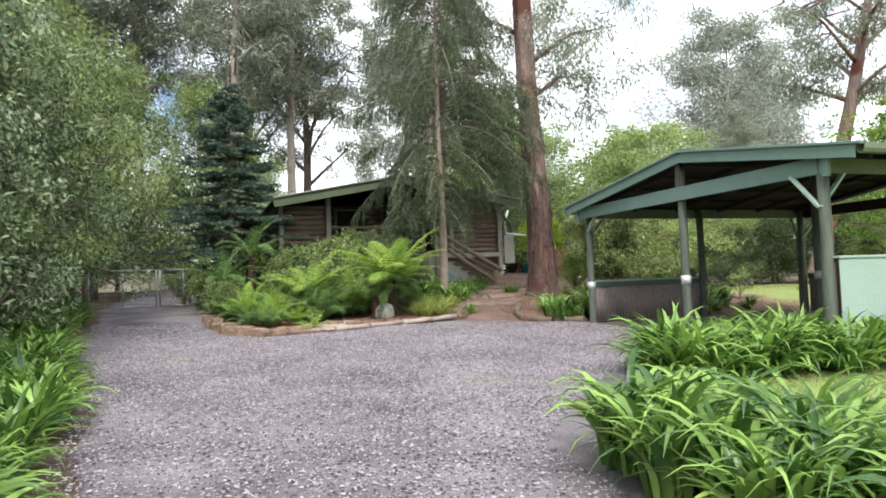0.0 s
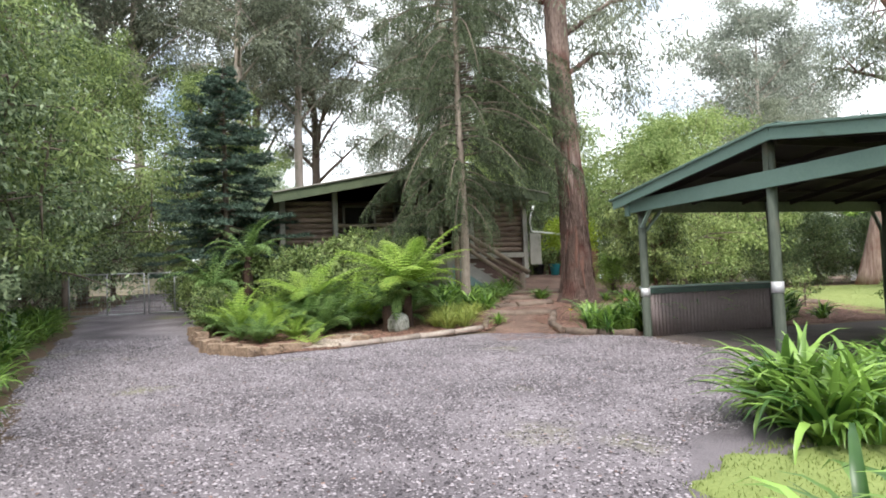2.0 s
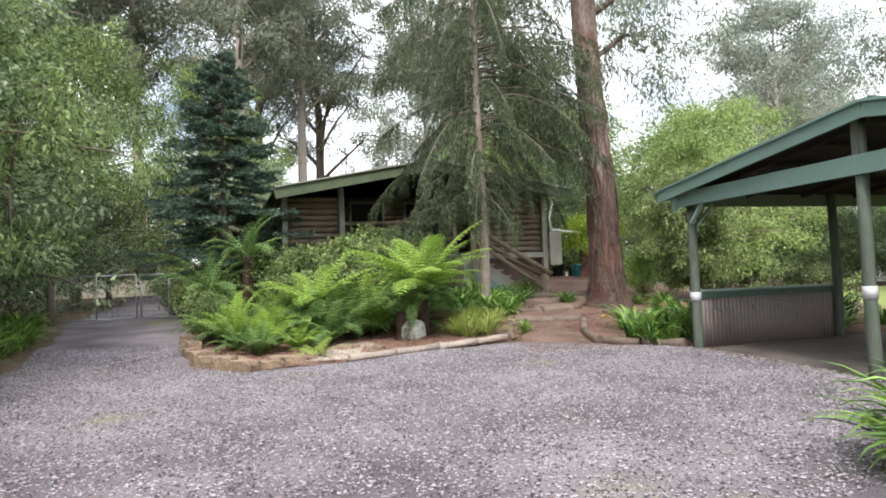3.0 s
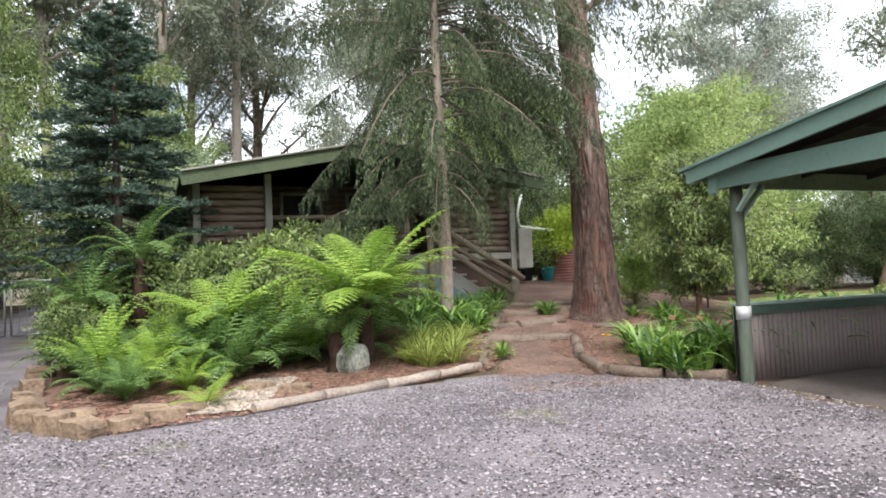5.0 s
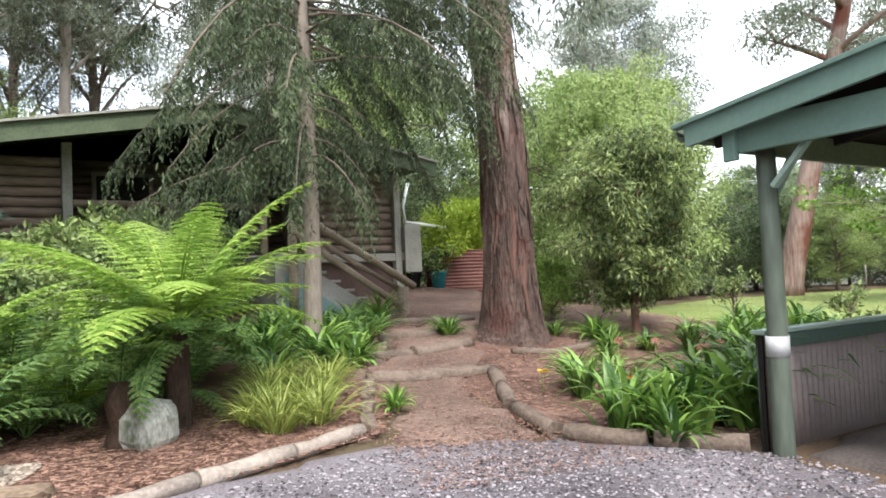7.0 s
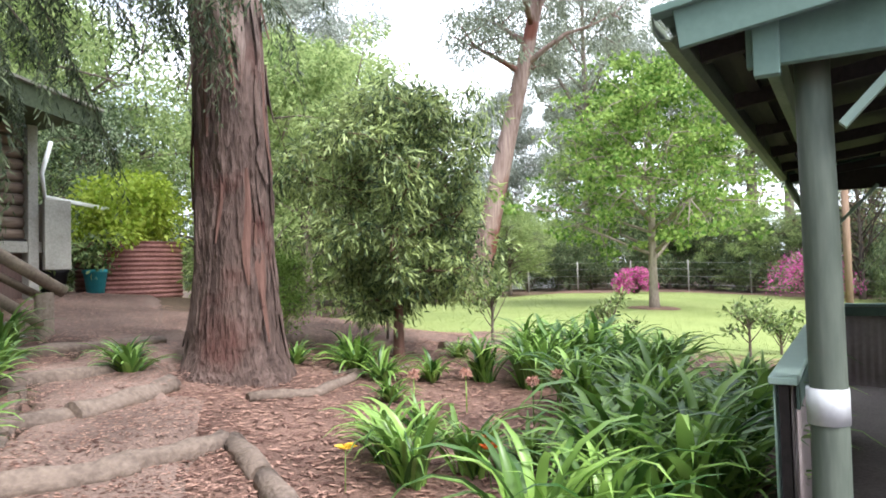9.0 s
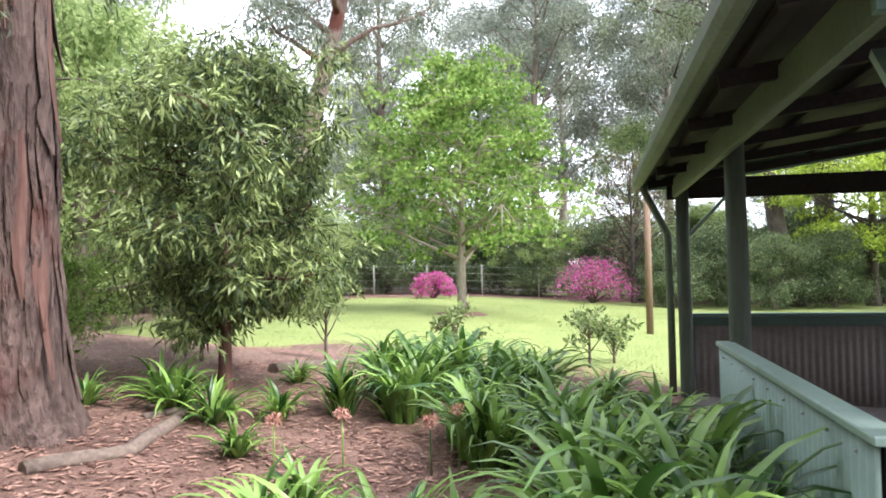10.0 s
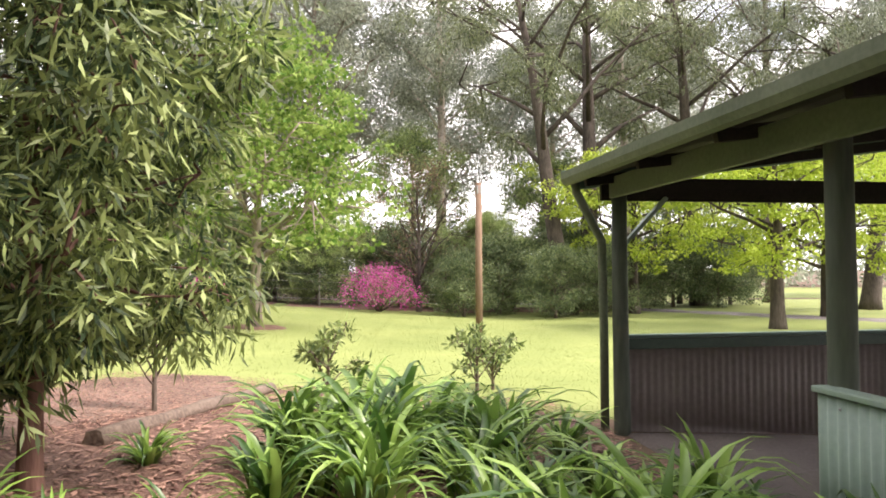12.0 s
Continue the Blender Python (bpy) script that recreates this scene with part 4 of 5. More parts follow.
for x, y, rz, s in ((-4.1, 13.4, 70, 1.3), (-4.5, 17.2, 200, 1.45), (-4.0, 6.8, 130, 1.1), (-4.7, 21, 310, 1.4), (-4.6, 26.5, 20, 0.9), (1.9, 28, 140, 0.8), (2.2, 25.6, 200, 0.55), (12.8, 26.6, 30, 0.8), (-3.6, 3.2, 250, 0.9), (14.4, 27.5, 111, 0.9), (-4.4, 30.5, 200, 1.15), (2.6, 31, 80, 1.0), (-1.2, 44, 30, 1.3), (-3.5, 38, 140, 1.1)):
    place_copy(bush_b, x, y, rz, s)
for x, y, rz, s in ((2.5, 41, 50, 1.0), (-3, 47, 120, 1.1), (-9, 42, 10, 1.15), (13.5, 40, 230, 0.95), (-13, 30, 80, 1.0), (-12, 18, 190, 1.1), (33, 36, 55, 0.45), (46, 10, 140, 0.95), (44, 0, 20, 0.9), (-4.9, 47.5, 77, 1.25), (17, 47, 300, 1.1)):
    place_copy(gum_a, x, y, rz, s)
for x, y, rz, s in ((4.2, 55, 60, 1.1), (-6, 54, 150, 1.15), (-15, 46, 30, 1.2), (43, 17, 75, 0.85), (45, 26, 200, 0.9), (40, -6, 120, 0.9), (31.5, -6, 15, 0.75)):
    place_copy(gum_b, x, y, rz, s)
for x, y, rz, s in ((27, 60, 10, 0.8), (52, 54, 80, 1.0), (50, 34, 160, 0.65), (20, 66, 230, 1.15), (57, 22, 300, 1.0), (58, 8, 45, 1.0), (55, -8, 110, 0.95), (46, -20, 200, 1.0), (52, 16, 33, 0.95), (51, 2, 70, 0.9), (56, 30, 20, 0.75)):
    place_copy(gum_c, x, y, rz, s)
for i in range(18):
    x, y = 37.5 + 1.2 * math.sin(i * 1.9), 27 - i * 1.75
    place_copy(hedge, x, y, i * 77, 0.75 + 0.3 * (0.5 + 0.5 * math.sin(i * 2.7)))
for x, y, rz, s in ((31.2, 8.2, 0, 0.7), (32.2, 6.0, 80, 0.75), (33.8, 9.6, 190, 0.85), (34.5, 3.6, 33, 0.7), (32.6, 11.2, 120, 0.65)):
    place_copy(hedge, x, y, rz, s)
for i in range(8):
    place_copy(hedge, 20 + i * 2.2, 28.5 + 1.2 * math.sin(i * 2.2), i * 61, 0.85 + 0.25 * math.sin(i * 1.7))
for x, y, rz, s in ((29.5, -1.0, 100, 1.0), (21.5, -2.5, 200, 0.95), (33, 4.5, 30, 1.05)):
    place_copy(lime, x, y, rz, s)
for x, y, rz, s in ((13.2, 28.5, 40, 1.0), (23.5, 29.5, 130, 0.9), (32, 25.5, 70, 0.55), (36.5, 9.5, 200, 0.6), (36.8, 16.5, 10, 0.55)):
    place_copy(bpy.data.objects["garden_tree"], x, y, rz, s)
dark_gum = tree("dark_gum", at(33.1, 7.1), "tall gum with dark furrowed leaning trunk and grey-green crown", "tree", 15, 0.36, M_DARKBARK, L_DARKGUM, 63, 0.36, 4.4, 15, 8, 130, (0.2, 0.05), 0.62, 0.7, lean=(0.02, 0.15), rise=0.95, group="dark gums")
for x, y, rz, s in ((35.6, 5.4, 250, 1.2), (38, -1, 40, 1.1), (33.5, -6, 200, 1.0)):
    place_copy(dark_gum, x, y, rz, s)
tree("bare_shrub", at(34.6, 12.6), "large half-bare shrub with purple-brown twigs behind the azalea", "shrub", 5.2, 0.1, M_DARKBARK, L_DRY, 64, 0.1, 2.0, 30, 7, 12, (0.12, 0.04), 0.5, 0.0, rise=1.3)
for i in range(14):
    x, y = 27 + i * 1.9, 47 - i * 1.35 + 1.5 * math.sin(i * 2.4)
    place_copy(bush_a, x, y, i * 83, 0.62 + 0.16 * math.sin(i * 1.9))
for i in range(9):
    place_copy(bush_b, 25 + i * 1.7, 33.5 - i * 0.55 + 0.7 * math.sin(i * 2.1), i * 47, 0.95 + 0.2 * math.sin(i * 2.9))
# woods that close the view all round, their haze painted as leaf colour
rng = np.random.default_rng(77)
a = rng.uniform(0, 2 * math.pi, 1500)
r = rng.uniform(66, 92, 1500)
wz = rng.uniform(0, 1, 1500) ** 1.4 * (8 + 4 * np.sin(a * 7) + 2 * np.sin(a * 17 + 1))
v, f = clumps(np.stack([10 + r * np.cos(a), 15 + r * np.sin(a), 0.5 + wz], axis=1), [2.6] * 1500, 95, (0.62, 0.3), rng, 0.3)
tagged(new("far_woods", mesh_of("far_woods", v, f, L_WOODS)), "distant grey-green woods, haze painted into the leaf colour", "woods", "", "stuff")

# ---- plants of the beds ----


def strap_mesh(seed, count, length, width, spread, mat_leaf, stiff=0.5):
    """A clump of arching strap leaves, each folded along its rib."""
    rnd = random.Random(seed)
    vs, fs = [], []
    for i in range(count):
        a = rnd.uniform(0, 2 * math.pi)
        L, w = length * rnd.uniform(0.55, 1.15), width * rnd.uniform(0.7, 1.15)
        out = Vector((math.cos(a), math.sin(a), 0))
        side = Vector((-out.y, out.x, 0))
        p = out * rnd.uniform(0, 0.09) + side * rnd.uniform(-0.05, 0.05)
        ang = rnd.uniform(0.05, 0.95) * spread
        bend = rnd.uniform(1.0, 2.6) * (1 - stiff) + 0.3
        tw = rnd.uniform(-0.5, 0.5)
        n, base = 7, len(vs)
        for k in range(n + 1):
            t = k / n
            th = min(2.9, ang + bend * t ** 1.7)
            d = out * math.sin(th) + Vector((0, 0, 1)) * math.cos(th)
            nor = out * math.cos(th) - Vector((0, 0, 1)) * math.sin(th)
            ww = w * (0.6 + 0.5 * math.sin(math.pi * min(1, t * 1.1 + 0.1))) * (1 - t ** 5) * 0.5 + 0.001
            sd = side * math.cos(tw * t) + nor * math.sin(tw * t)
            vs += [p - sd * ww + nor * -ww * 0.25, p + nor * ww * 0.15, p + sd * ww + nor * -ww * 0.25]
            p = p + d * L / n
        for k in range(n):
            q = base + k * 3
            fs += [(q, q + 1, q + 4, q + 3), (q + 1, q + 2, q + 5, q + 4)]
    return mesh_of("strap_leaves", [tuple(v) for v in vs], fs, mat_leaf, True)


def scatter(poly, gap, seed):
    rnd = random.Random(seed)
    xs, ys = [p[0] for p in poly], [p[1] for p in poly]
    out, y = [], min(ys)
    while y < max(ys):
        x = min(xs)
        while x < max(xs):
            px, py = x + rnd.uniform(-0.4, 0.4) * gap, y + rnd.uniform(-0.4, 0.4) * gap
            if inside(poly, px, py):
                out.append((px, py, rnd.uniform(0, 360), rnd.uniform(0.8, 1.15)))
            x += gap
        y += gap * 0.9
    return out


AGA = [strap_mesh(60 + i, 60, 0.86, 0.07, 0.9, L_AGA, 0.12) for i in range(4)]
LIMEG = [strap_mesh(70 + i, 120, 0.48, 0.014, 0.95, L_LIME, 0.3) for i in range(2)]


LEAF = [strap_mesh(200 + i, 1, 0.95, 0.056, 0.07 + 0.062 * i, L_AGA, 0.05) for i in range(10)]


def plant_bed(name, meshes, places, label, category, group, scale=1.0, leaf_by_leaf=False):
    rnd = random.Random(len(places))
    for i, (x, y, rz, s) in enumerate(places):
        ob = new(name)
        if leaf_by_leaf:
            for k in range(64):
                lf = part("leaf", LEAF[k % 10], None, ob)
                q = rnd.uniform(0.65, 1.15)
                lf.matrix_basis = pose(rnd.uniform(-0.07, 0.07), rnd.uniform(-0.07, 0.07), 0, rnd.uniform(-9, 9), rnd.uniform(-12, 12), rnd.uniform(0, 360)) @ Matrix.Diagonal((q, q, q * rnd.uniform(0.85, 1.1), 1))
        else:
            tagged(part("leaves", meshes[i % len(meshes)], None, ob), kind="stuff")
        ob.matrix_world = pose(x, y, ground_z(x, y) + 0.01, 0, 0, rz) @ Matrix.Diagonal((s * scale, s * scale, s * scale, 1))
        tagged(ob, label, category, group)


plant_bed("agapanthus", AGA, scatter([(2.8, 1.9), (2.55, 3.0), (2.55, 4.0), (2.8, 4.55), (3.4, 4.55), (4.0, 4.05), (4.0, 3.3), (3.6, 2.3), (3.3, 1.7)], 0.33, 1), "dense agapanthus clump with arching glossy green strap leaves", "plant", "agapanthus by the lawn verge", 1.0, True)
plant_bed("agapanthus", AGA, scatter([(5.0, 6.8), (5.05, 7.35), (7.2, 7.6), (9.4, 6.9), (9.4, 6.1), (7.0, 6.2), (5.2, 6.3)], 0.31, 2), "lush agapanthus clump beside the carport with glossy strap leaves", "plant", "agapanthus by the carport", 1.0)
plant_bed("agapanthus", AGA, scatter([(-0.95, 2.5), (-1.1, 5.2), (-1.35, 9.4), (-1.8, 11.7), (-2.5, 15.7), (-2.6, 19.3), (-3.1, 22.5), (-4.0, 22.5), (-3.7, 15), (-2.7, 9), (-2.4, 2.5)], 0.40, 3), "agapanthus border along the gravel drive", "plant", "agapanthus along the drive", 0.8)
plant_bed("agapanthus", AGA, scatter([(7.25, 14.15), (7.85, 13.55), (10.2, 13.5), (10.0, 14.2), (8.6, 14.4), (7.5, 14.6)], 0.42, 4), "large agapanthus clump beside the carport post", "plant", "agapanthus by the path", 1.05, True)
plant_bed("agapanthus", AGA, scatter([(9.9, 14.8), (10.4, 14.2), (12.8, 14.4), (13.4, 15.2), (12.6, 16.5), (10.6, 16.3)], 0.5, 5), "green agapanthus clump in the mulched bed", "plant", "agapanthus in the mulched bed", 0.92, True)
plant_bed("agapanthus", AGA, scatter([(10.2, 13.6), (13.0, 13.6), (13.2, 14.1), (10.0, 14.2)], 0.42, 15), "low agapanthus clump against the carport wall", "plant", "agapanthus by the wall", 0.68)
plant_bed("agapanthus", AGA, scatter([(5.3, 17.2), (6.5, 16.8), (7.5, 18.6), (8.6, 20.1), (7.4, 20.1), (5.6, 19.2)], 0.5, 6), "dark green strap-leaf clump under the conifer", "plant", "agapanthus under the conifer", 0.72)
plant_bed("lime_grass", LIMEG, scatter([(4.9, 15.7), (5.7, 15.5), (6.3, 16.6), (6.3, 17.1), (5.2, 17.0)], 0.36, 7), "tuft of lime-green ornamental grass", "plant", "lime grass", 1.0)
plant_bed("agapanthus", AGA, [(8.1, 15.25, 20, 0.72), (8.5, 15.05, 120, 0.68), (8.35, 15.6, 210, 0.6)], "bright green agapanthus clump in bark mulch", "plant", "agapanthus by the path", 1.0, True)
SMALL = [(8.9, 15.65), (8.95, 14.85), (10.55, 16.55), (10.2, 16.9), (8.75, 18.75), (8.6, 18.45), (10.1, 17.9), (10.6, 17.6), (11.9, 17.0), (7.6, 13.75), (6.25, 15.75), (10.35, 17.3), (9.6, 16.4)]
plant_bed("strap_tuft", AGA, [(x, y, i * 70, 0.55 + 0.12 * math.sin(i * 3)) for i, (x, y) in enumerate(SMALL)], "small tuft of green strap leaves in bark mulch", "plant", "strap tufts", 0.9)


def frond_mesh(name, L, width, droop, lift, mat_leaf, pairs=26, sub=9, seed=0):
    """One fern frond along +x: an arching rib with paired, finely divided leaflets."""
    rng = np.random.default_rng(seed)
    rib, th, p = [], lift, np.zeros(3)
    for k in range(pairs + 1):
        rib.append((p.copy(), th))
        p = p + np.array([math.cos(th), 0, math.sin(th)]) * L / pairs
        th -= droop / pairs * (0.4 + 1.2 * k / pairs)
    c, d, ln = [], [], []
    for k, (q, t) in enumerate(rib[3:], 3):
        u = k / pairs
        wl = width * rng.uniform(0.85, 1.08) * (min(1, u * 3.2) ** 0.7) * (1 - u) ** 0.62 + 0.012
        fwd = np.array([math.cos(t), 0, math.sin(t)])
        for s in (-1, 1):
            dirn = np.array([0, s, 0]) * 0.93 + fwd * 0.36 + np.array([0, 0, -0.16])
            for j in range(sub):
                v = (j + 0.2) / sub
                o = q + dirn * wl * v + np.array([0, 0, -0.12 * wl * v * v])
                for e in (-1, 1):
                    c.append(o)
                    d.append(fwd * e * 0.75 + dirn * 0.8 + rng.normal(size=3) * 0.08)
                    ln.append(min(L / pairs * 0.56, wl * 0.3) * (1.1 - 0.8 * v) + 0.006)
    c, d, ln = np.array(c), np.array(d), np.array(ln)[:, None]
    d /= np.linalg.norm(d, axis=1, keepdims=True)
    s = np.cross(d, np.array([0, 0, 1.0]))
    s /= np.linalg.norm(s, axis=1, keepdims=True)
    W = ln * 0.78
    v = np.stack([c, c + d * ln * 0.5 + s * W * 0.5, c + d * ln, c + d * ln * 0.5 - s * W * 0.5], axis=1).reshape(-1, 3)
    f = np.arange(len(v)).reshape(-1, 4)
    rv, rf = [], []
    for k, (q, t) in enumerate(rib):
        w = 0.009 * (1 - k / pairs) + 0.002
        rv += [q + np.array([0, w, 0]), q + np.array([0, 0, -w]), q + np.array([0, -w, 0]), q + np.array([0, 0, w])]
    for k in range(pairs):
        for j in range(4):
            rf.append((k * 4 + j, k * 4 + (j + 1) % 4, k * 4 + 4 + (j + 1) % 4, k * 4 + 4 + j))
    v, f = join([(v, f), (np.array(rv), np.array(rf))])
    return mesh_of(name, v, f, mat_leaf)


BRIGHT = [frond_mesh("frond", 1.5, 0.42, dr, li, L_FERN, 19, 12, i) for i, (dr, li) in enumerate(((0.95, 0.72), (1.3, 0.62), (0.8, 0.95)))]
FRESHF = [frond_mesh("frond", 1.2, 0.30, dr, li, L_FERN, 18, 10, 5 + i) for i, (dr, li) in enumerate(((1.2, 1.15), (1.6, 0.95), (1.0, 1.3)))]
DARKF = [frond_mesh("frond", 1.25, 0.30, dr, li, L_FERND, 18, 10, i) for i, (dr, li) in enumerate(((1.5, 1.0), (2.0, 0.85), (1.2, 1.2)))]


def fern(name, x, y, trunk, fronds, meshes, label, scale=1.0, seed=0, dz=0.0, skirt=0):
    rnd = random.Random(seed)
    root = thing(name, at(x, y, dz), label, "fern", "ferns in the bed")
    if trunk:
        bm = bmesh.new()
        hs = [-0.1, 0, trunk * 0.4, trunk * 0.75, trunk + 0.04]
        tube(bm, [(0.02 * math.sin(h * 9), 0.02 * math.cos(h * 7), h) for h in hs], [0.15, 0.13, 0.105, 0.12, 0.07], 16, 0.2, seed)
        part("trunk", bm, M_FERNTRUNK, root, "dark fibrous trunk")
    for i in range(fronds):
        ob = part("frond", meshes[i % len(meshes)], None, root)
        s = scale * rnd.uniform(0.75, 1.12)
        ob.matrix_basis = pose(0, 0, trunk, 0, rnd.uniform(-14, 14), i * 137.5 + rnd.uniform(-12, 12)) @ Matrix.Diagonal((s, s, s, 1))
    for i in range(skirt):
        ob = part("frond", DARKF[i % 3], None, root, "older dark drooping frond")
        s = scale * rnd.uniform(0.55, 0.75)
        ob.matrix_basis = pose(0, 0, trunk * 0.9, 0, rnd.uniform(28, 52), i * 360 / skirt + rnd.uniform(-15, 15)) @ Matrix.Diagonal((s, s, s, 1))
    return root


M_FERNTRUNK = mat("fibrous_trunk", (0.025, 0.016, 0.012), (0.09, 0.055, 0.04), 0.95, 5, 40, 0.9, stretch=(1, 1, 0.3), dist=0.03)
fern("tree_fern", 4.50, 16.40, 0.88, 24, BRIGHT, "tree fern with bright yellow-green spreading fronds", 1.18, 1, 0.0, 11)
fern("tree_fern", 4.02, 16.15, 0.5, 12, DARKF, "short tree fern with drooping green fronds", 0.85, 2)
fern("tree_fern", 0.75, 20.3, 0.8, 14, DARKF, "dark tree fern beside the drive gate", 1.2, 3)
fern("tree_fern", 2.7, 17.9, 0.6, 14, BRIGHT, "tree fern with fresh green fronds", 0.95, 4, 0.0, 8)
fern("tree_fern", 1.6, 20.9, 1.6, 12, DARKF, "tall tree fern beneath the spruce", 1.1, 5)
rnd = random.Random(31)
FERNS = [(1.5, 15.6), (2.15, 15.9), (1.2, 16.3), (2.8, 16.5), (1.8, 17.0), (3.4, 17.0), (0.95, 17.6), (3.9, 18.4), (1.5, 18.6), (5.0, 18.0), (2.2, 19.4), (3.2, 18.9), (4.6, 17.2), (1.0, 19.2), (4.4, 19.2), (2.6, 17.2), (1.7, 16.2), (4.2, 17.9), (2.6, 20.5), (3.8, 20.2), (1.9, 17.8), (2.9, 17.6), (1.2, 17.1), (3.3, 18.1), (2.4, 18.4), (3.75, 17.3)]
for i, (x, y) in enumerate(FERNS):
    fern("ground_fern", x, y, 0, 17, FRESHF if i % 3 == 1 else DARKF, "low green fern with arching fronds in bark mulch", rnd.uniform(0.75, 1.1) * (0.72 if y < 16.4 else 1), 10 + i, 0.03)
fern("ground_fern", 2.3, 14.85, 0, 7, BRIGHT, "small bright green fern by the pebbles", 0.38, 60, 0.03)
low = tree("leafy_shrub", at(2.3, 21.2), "leafy green shrub with pale new growth below the cabin", "shrub", 1.3, 0.03, M_BARK, L_BUSH, 95, 0.08, 0.6, 24, 6, 42, (0.085, 0.036), 0.19, 0.1, group="shrubs below the cabin")
for i, (x, y, s) in enumerate(((3.4, 21.4, 1.1), (4.6, 21.0, 1.15), (5.6, 21.2, 1.0), (1.4, 21.8, 1.2), (4.5, 19.9, 0.9), (0.7, 18.4, 0.7), (2.6, 19.2, 0.9), (5.5, 19.9, 0.9), (0.5, 22.3, 0.9), (-0.1, 25.6, 1.0), (3.0, 20.6, 1.3), (4.0, 21.5, 1.4), (5.1, 20.3, 1.2), (6.1, 21.6, 1.1), (2.0, 22.2, 1.4), (5.0, 21.9, 1.4))):
    place_copy(low, x, y, i * 63, s)

# ---- edging, rocks, steps ----


def rock(x, y, sx, sy, sz, rz, material, label, category, group, seed, name="rock", sink=0.3, soft=0.42):
    bm = bmesh.new()
    bmesh.ops.create_cube(bm, size=1)
    bmesh.ops.subdivide_edges(bm, edges=bm.edges[:], cuts=2, use_grid_fill=True)
    for v in bm.verts:
        q = v.co.normalized() * 0.62
        v.co = v.co.lerp(q, soft) + noise.noise_vector(v.co * 2.3 + Vector((seed * 3.1, seed, 0))) * 0.11
        v.co = Vector((v.co.x * sx, v.co.y * sy, v.co.z * sz))
    me = bpy.data.meshes.new(name)
    bm.to_mesh(me)
    bm.free()
    me.materials.append(material)
    ob = new(name, me)
    ob.matrix_world = pose(x, y, ground_z(x, y) + sz * (0.5 - sink), 0, 0, rz)
    return tagged(ob, label, category, group)


def along(pts, gap):
    out, carry = [], 0.0
    for (x0, y0), (x1, y1) in zip(pts, pts[1:]):
        d = math.hypot(x1 - x0, y1 - y0)
        t = carry
        while t < d:
            out.append((x0 + (x1 - x0) * t / d, y0 + (y1 - y0) * t / d, math.degrees(math.atan2(y1 - y0, x1 - x0))))
            t += gap
        carry = t - d
    return out


rnd = random.Random(12)
for i, (x, y, a) in enumerate(along([(0.35, 18.3), (0.45, 16.2), (0.75, 14.6), (1.25, 14.05), (1.95, 14.3)], 0.37)):
    rock(x + rnd.uniform(-0.04, 0.04), y, rnd.uniform(0.25, 0.37), rnd.uniform(0.2, 0.32), rnd.uniform(0.17, 0.32), a + rnd.uniform(-16, 16), M_ROCK, "orange-brown sandstone edging rock", "rock", "rock edging", i, "rock", 0.3, 0.26)
for i, (x, y) in enumerate(((1.75, 14.75), (2.1, 14.6), (1.1, 14.9), (3.3, 15.2), (2.9, 15.5))):
    rock(x, y, 0.36, 0.3, 0.16, i * 50, M_ROCK, "flat sandstone rock in the garden bed", "rock", "bed rocks", 40 + i)
rock(10.19, 14.46, 0.5, 0.36, 0.2, 25, mat("grey_rock", (0.06, 0.055, 0.055), (0.22, 0.2, 0.19), 0.9, 5, 40, 0.6), "flat dark grey rock among the agapanthus", "rock", "bed rocks", 55)
M_PALE = mat("pale_pebble", (0.20, 0.155, 0.125), (0.46, 0.385, 0.32), 0.85, 8, 60, 0.3, island=0.4)
rock(4.22, 16.05, 0.36, 0.32, 0.42, 20, mat("streaked_stone", (0.07, 0.075, 0.06), (0.52, 0.52, 0.47), 0.8, 7, 50, 0.4, stretch=(1, 1, 0.35), spot=((0.09, 0.12, 0.07), 7, 0.55)), "rounded grey-green boulder between the fern trunks", "boulder", "", 77, "boulder", 0.12, 0.85)


def log_run(name, pts, r, material, label, group, seed, n=12, sink=0.3, rough=0.07):
    bm = bmesh.new()
    pts3 = [Vector((x, y, ground_z(x, y) + 0.03 + r * sink)) for x, y in pts]
    fine = []
    for a, b in zip(pts3, pts3[1:]):
        for k in range(4):
            fine.append(a.lerp(b, k / 4) + Vector((0, 0, 0.006 * math.sin(k * 2 + seed))))
    fine.append(pts3[-1])
    o = fine[0].copy()
    tube(bm, [p - o for p in fine], [r * (1 + 0.07 * math.sin(i * 1.7 + seed)) for i in range(len(fine))], n, rough, seed)
    ob = part(name, bm, material)
    ob.matrix_world = Matrix.Translation(o)
    return tagged(ob, label, "garden edging", group)


EDGE = [(2.72, 14.32), (3.5, 14.62), (4.3, 14.9), (5.05, 15.12), (5.72, 15.32)]
for i, (a, b) in enumerate(zip(EDGE, EDGE[1:])):
    log_run("edging_log", [a, (a[0] + (b[0] - a[0]) * 0.975, a[1] + (b[1] - a[1]) * 0.975)], 0.062, M_SLEEPER, "pale weathered half-round timber bed edging", "bed edging", i)
LEFT = [(5.85, 15.5), (6.1, 16.0), (6.45, 16.65), (6.8, 17.2), (7.25, 17.9), (7.75, 18.6)]
for i, (x, y, a) in enumerate(along(LEFT, 0.42)):
    rock(x, y, 0.38, 0.13, 0.13, a + rnd.uniform(-8, 8), M_OLDLOG, "pale stone path edging", "rock", "path edging", 90 + i)
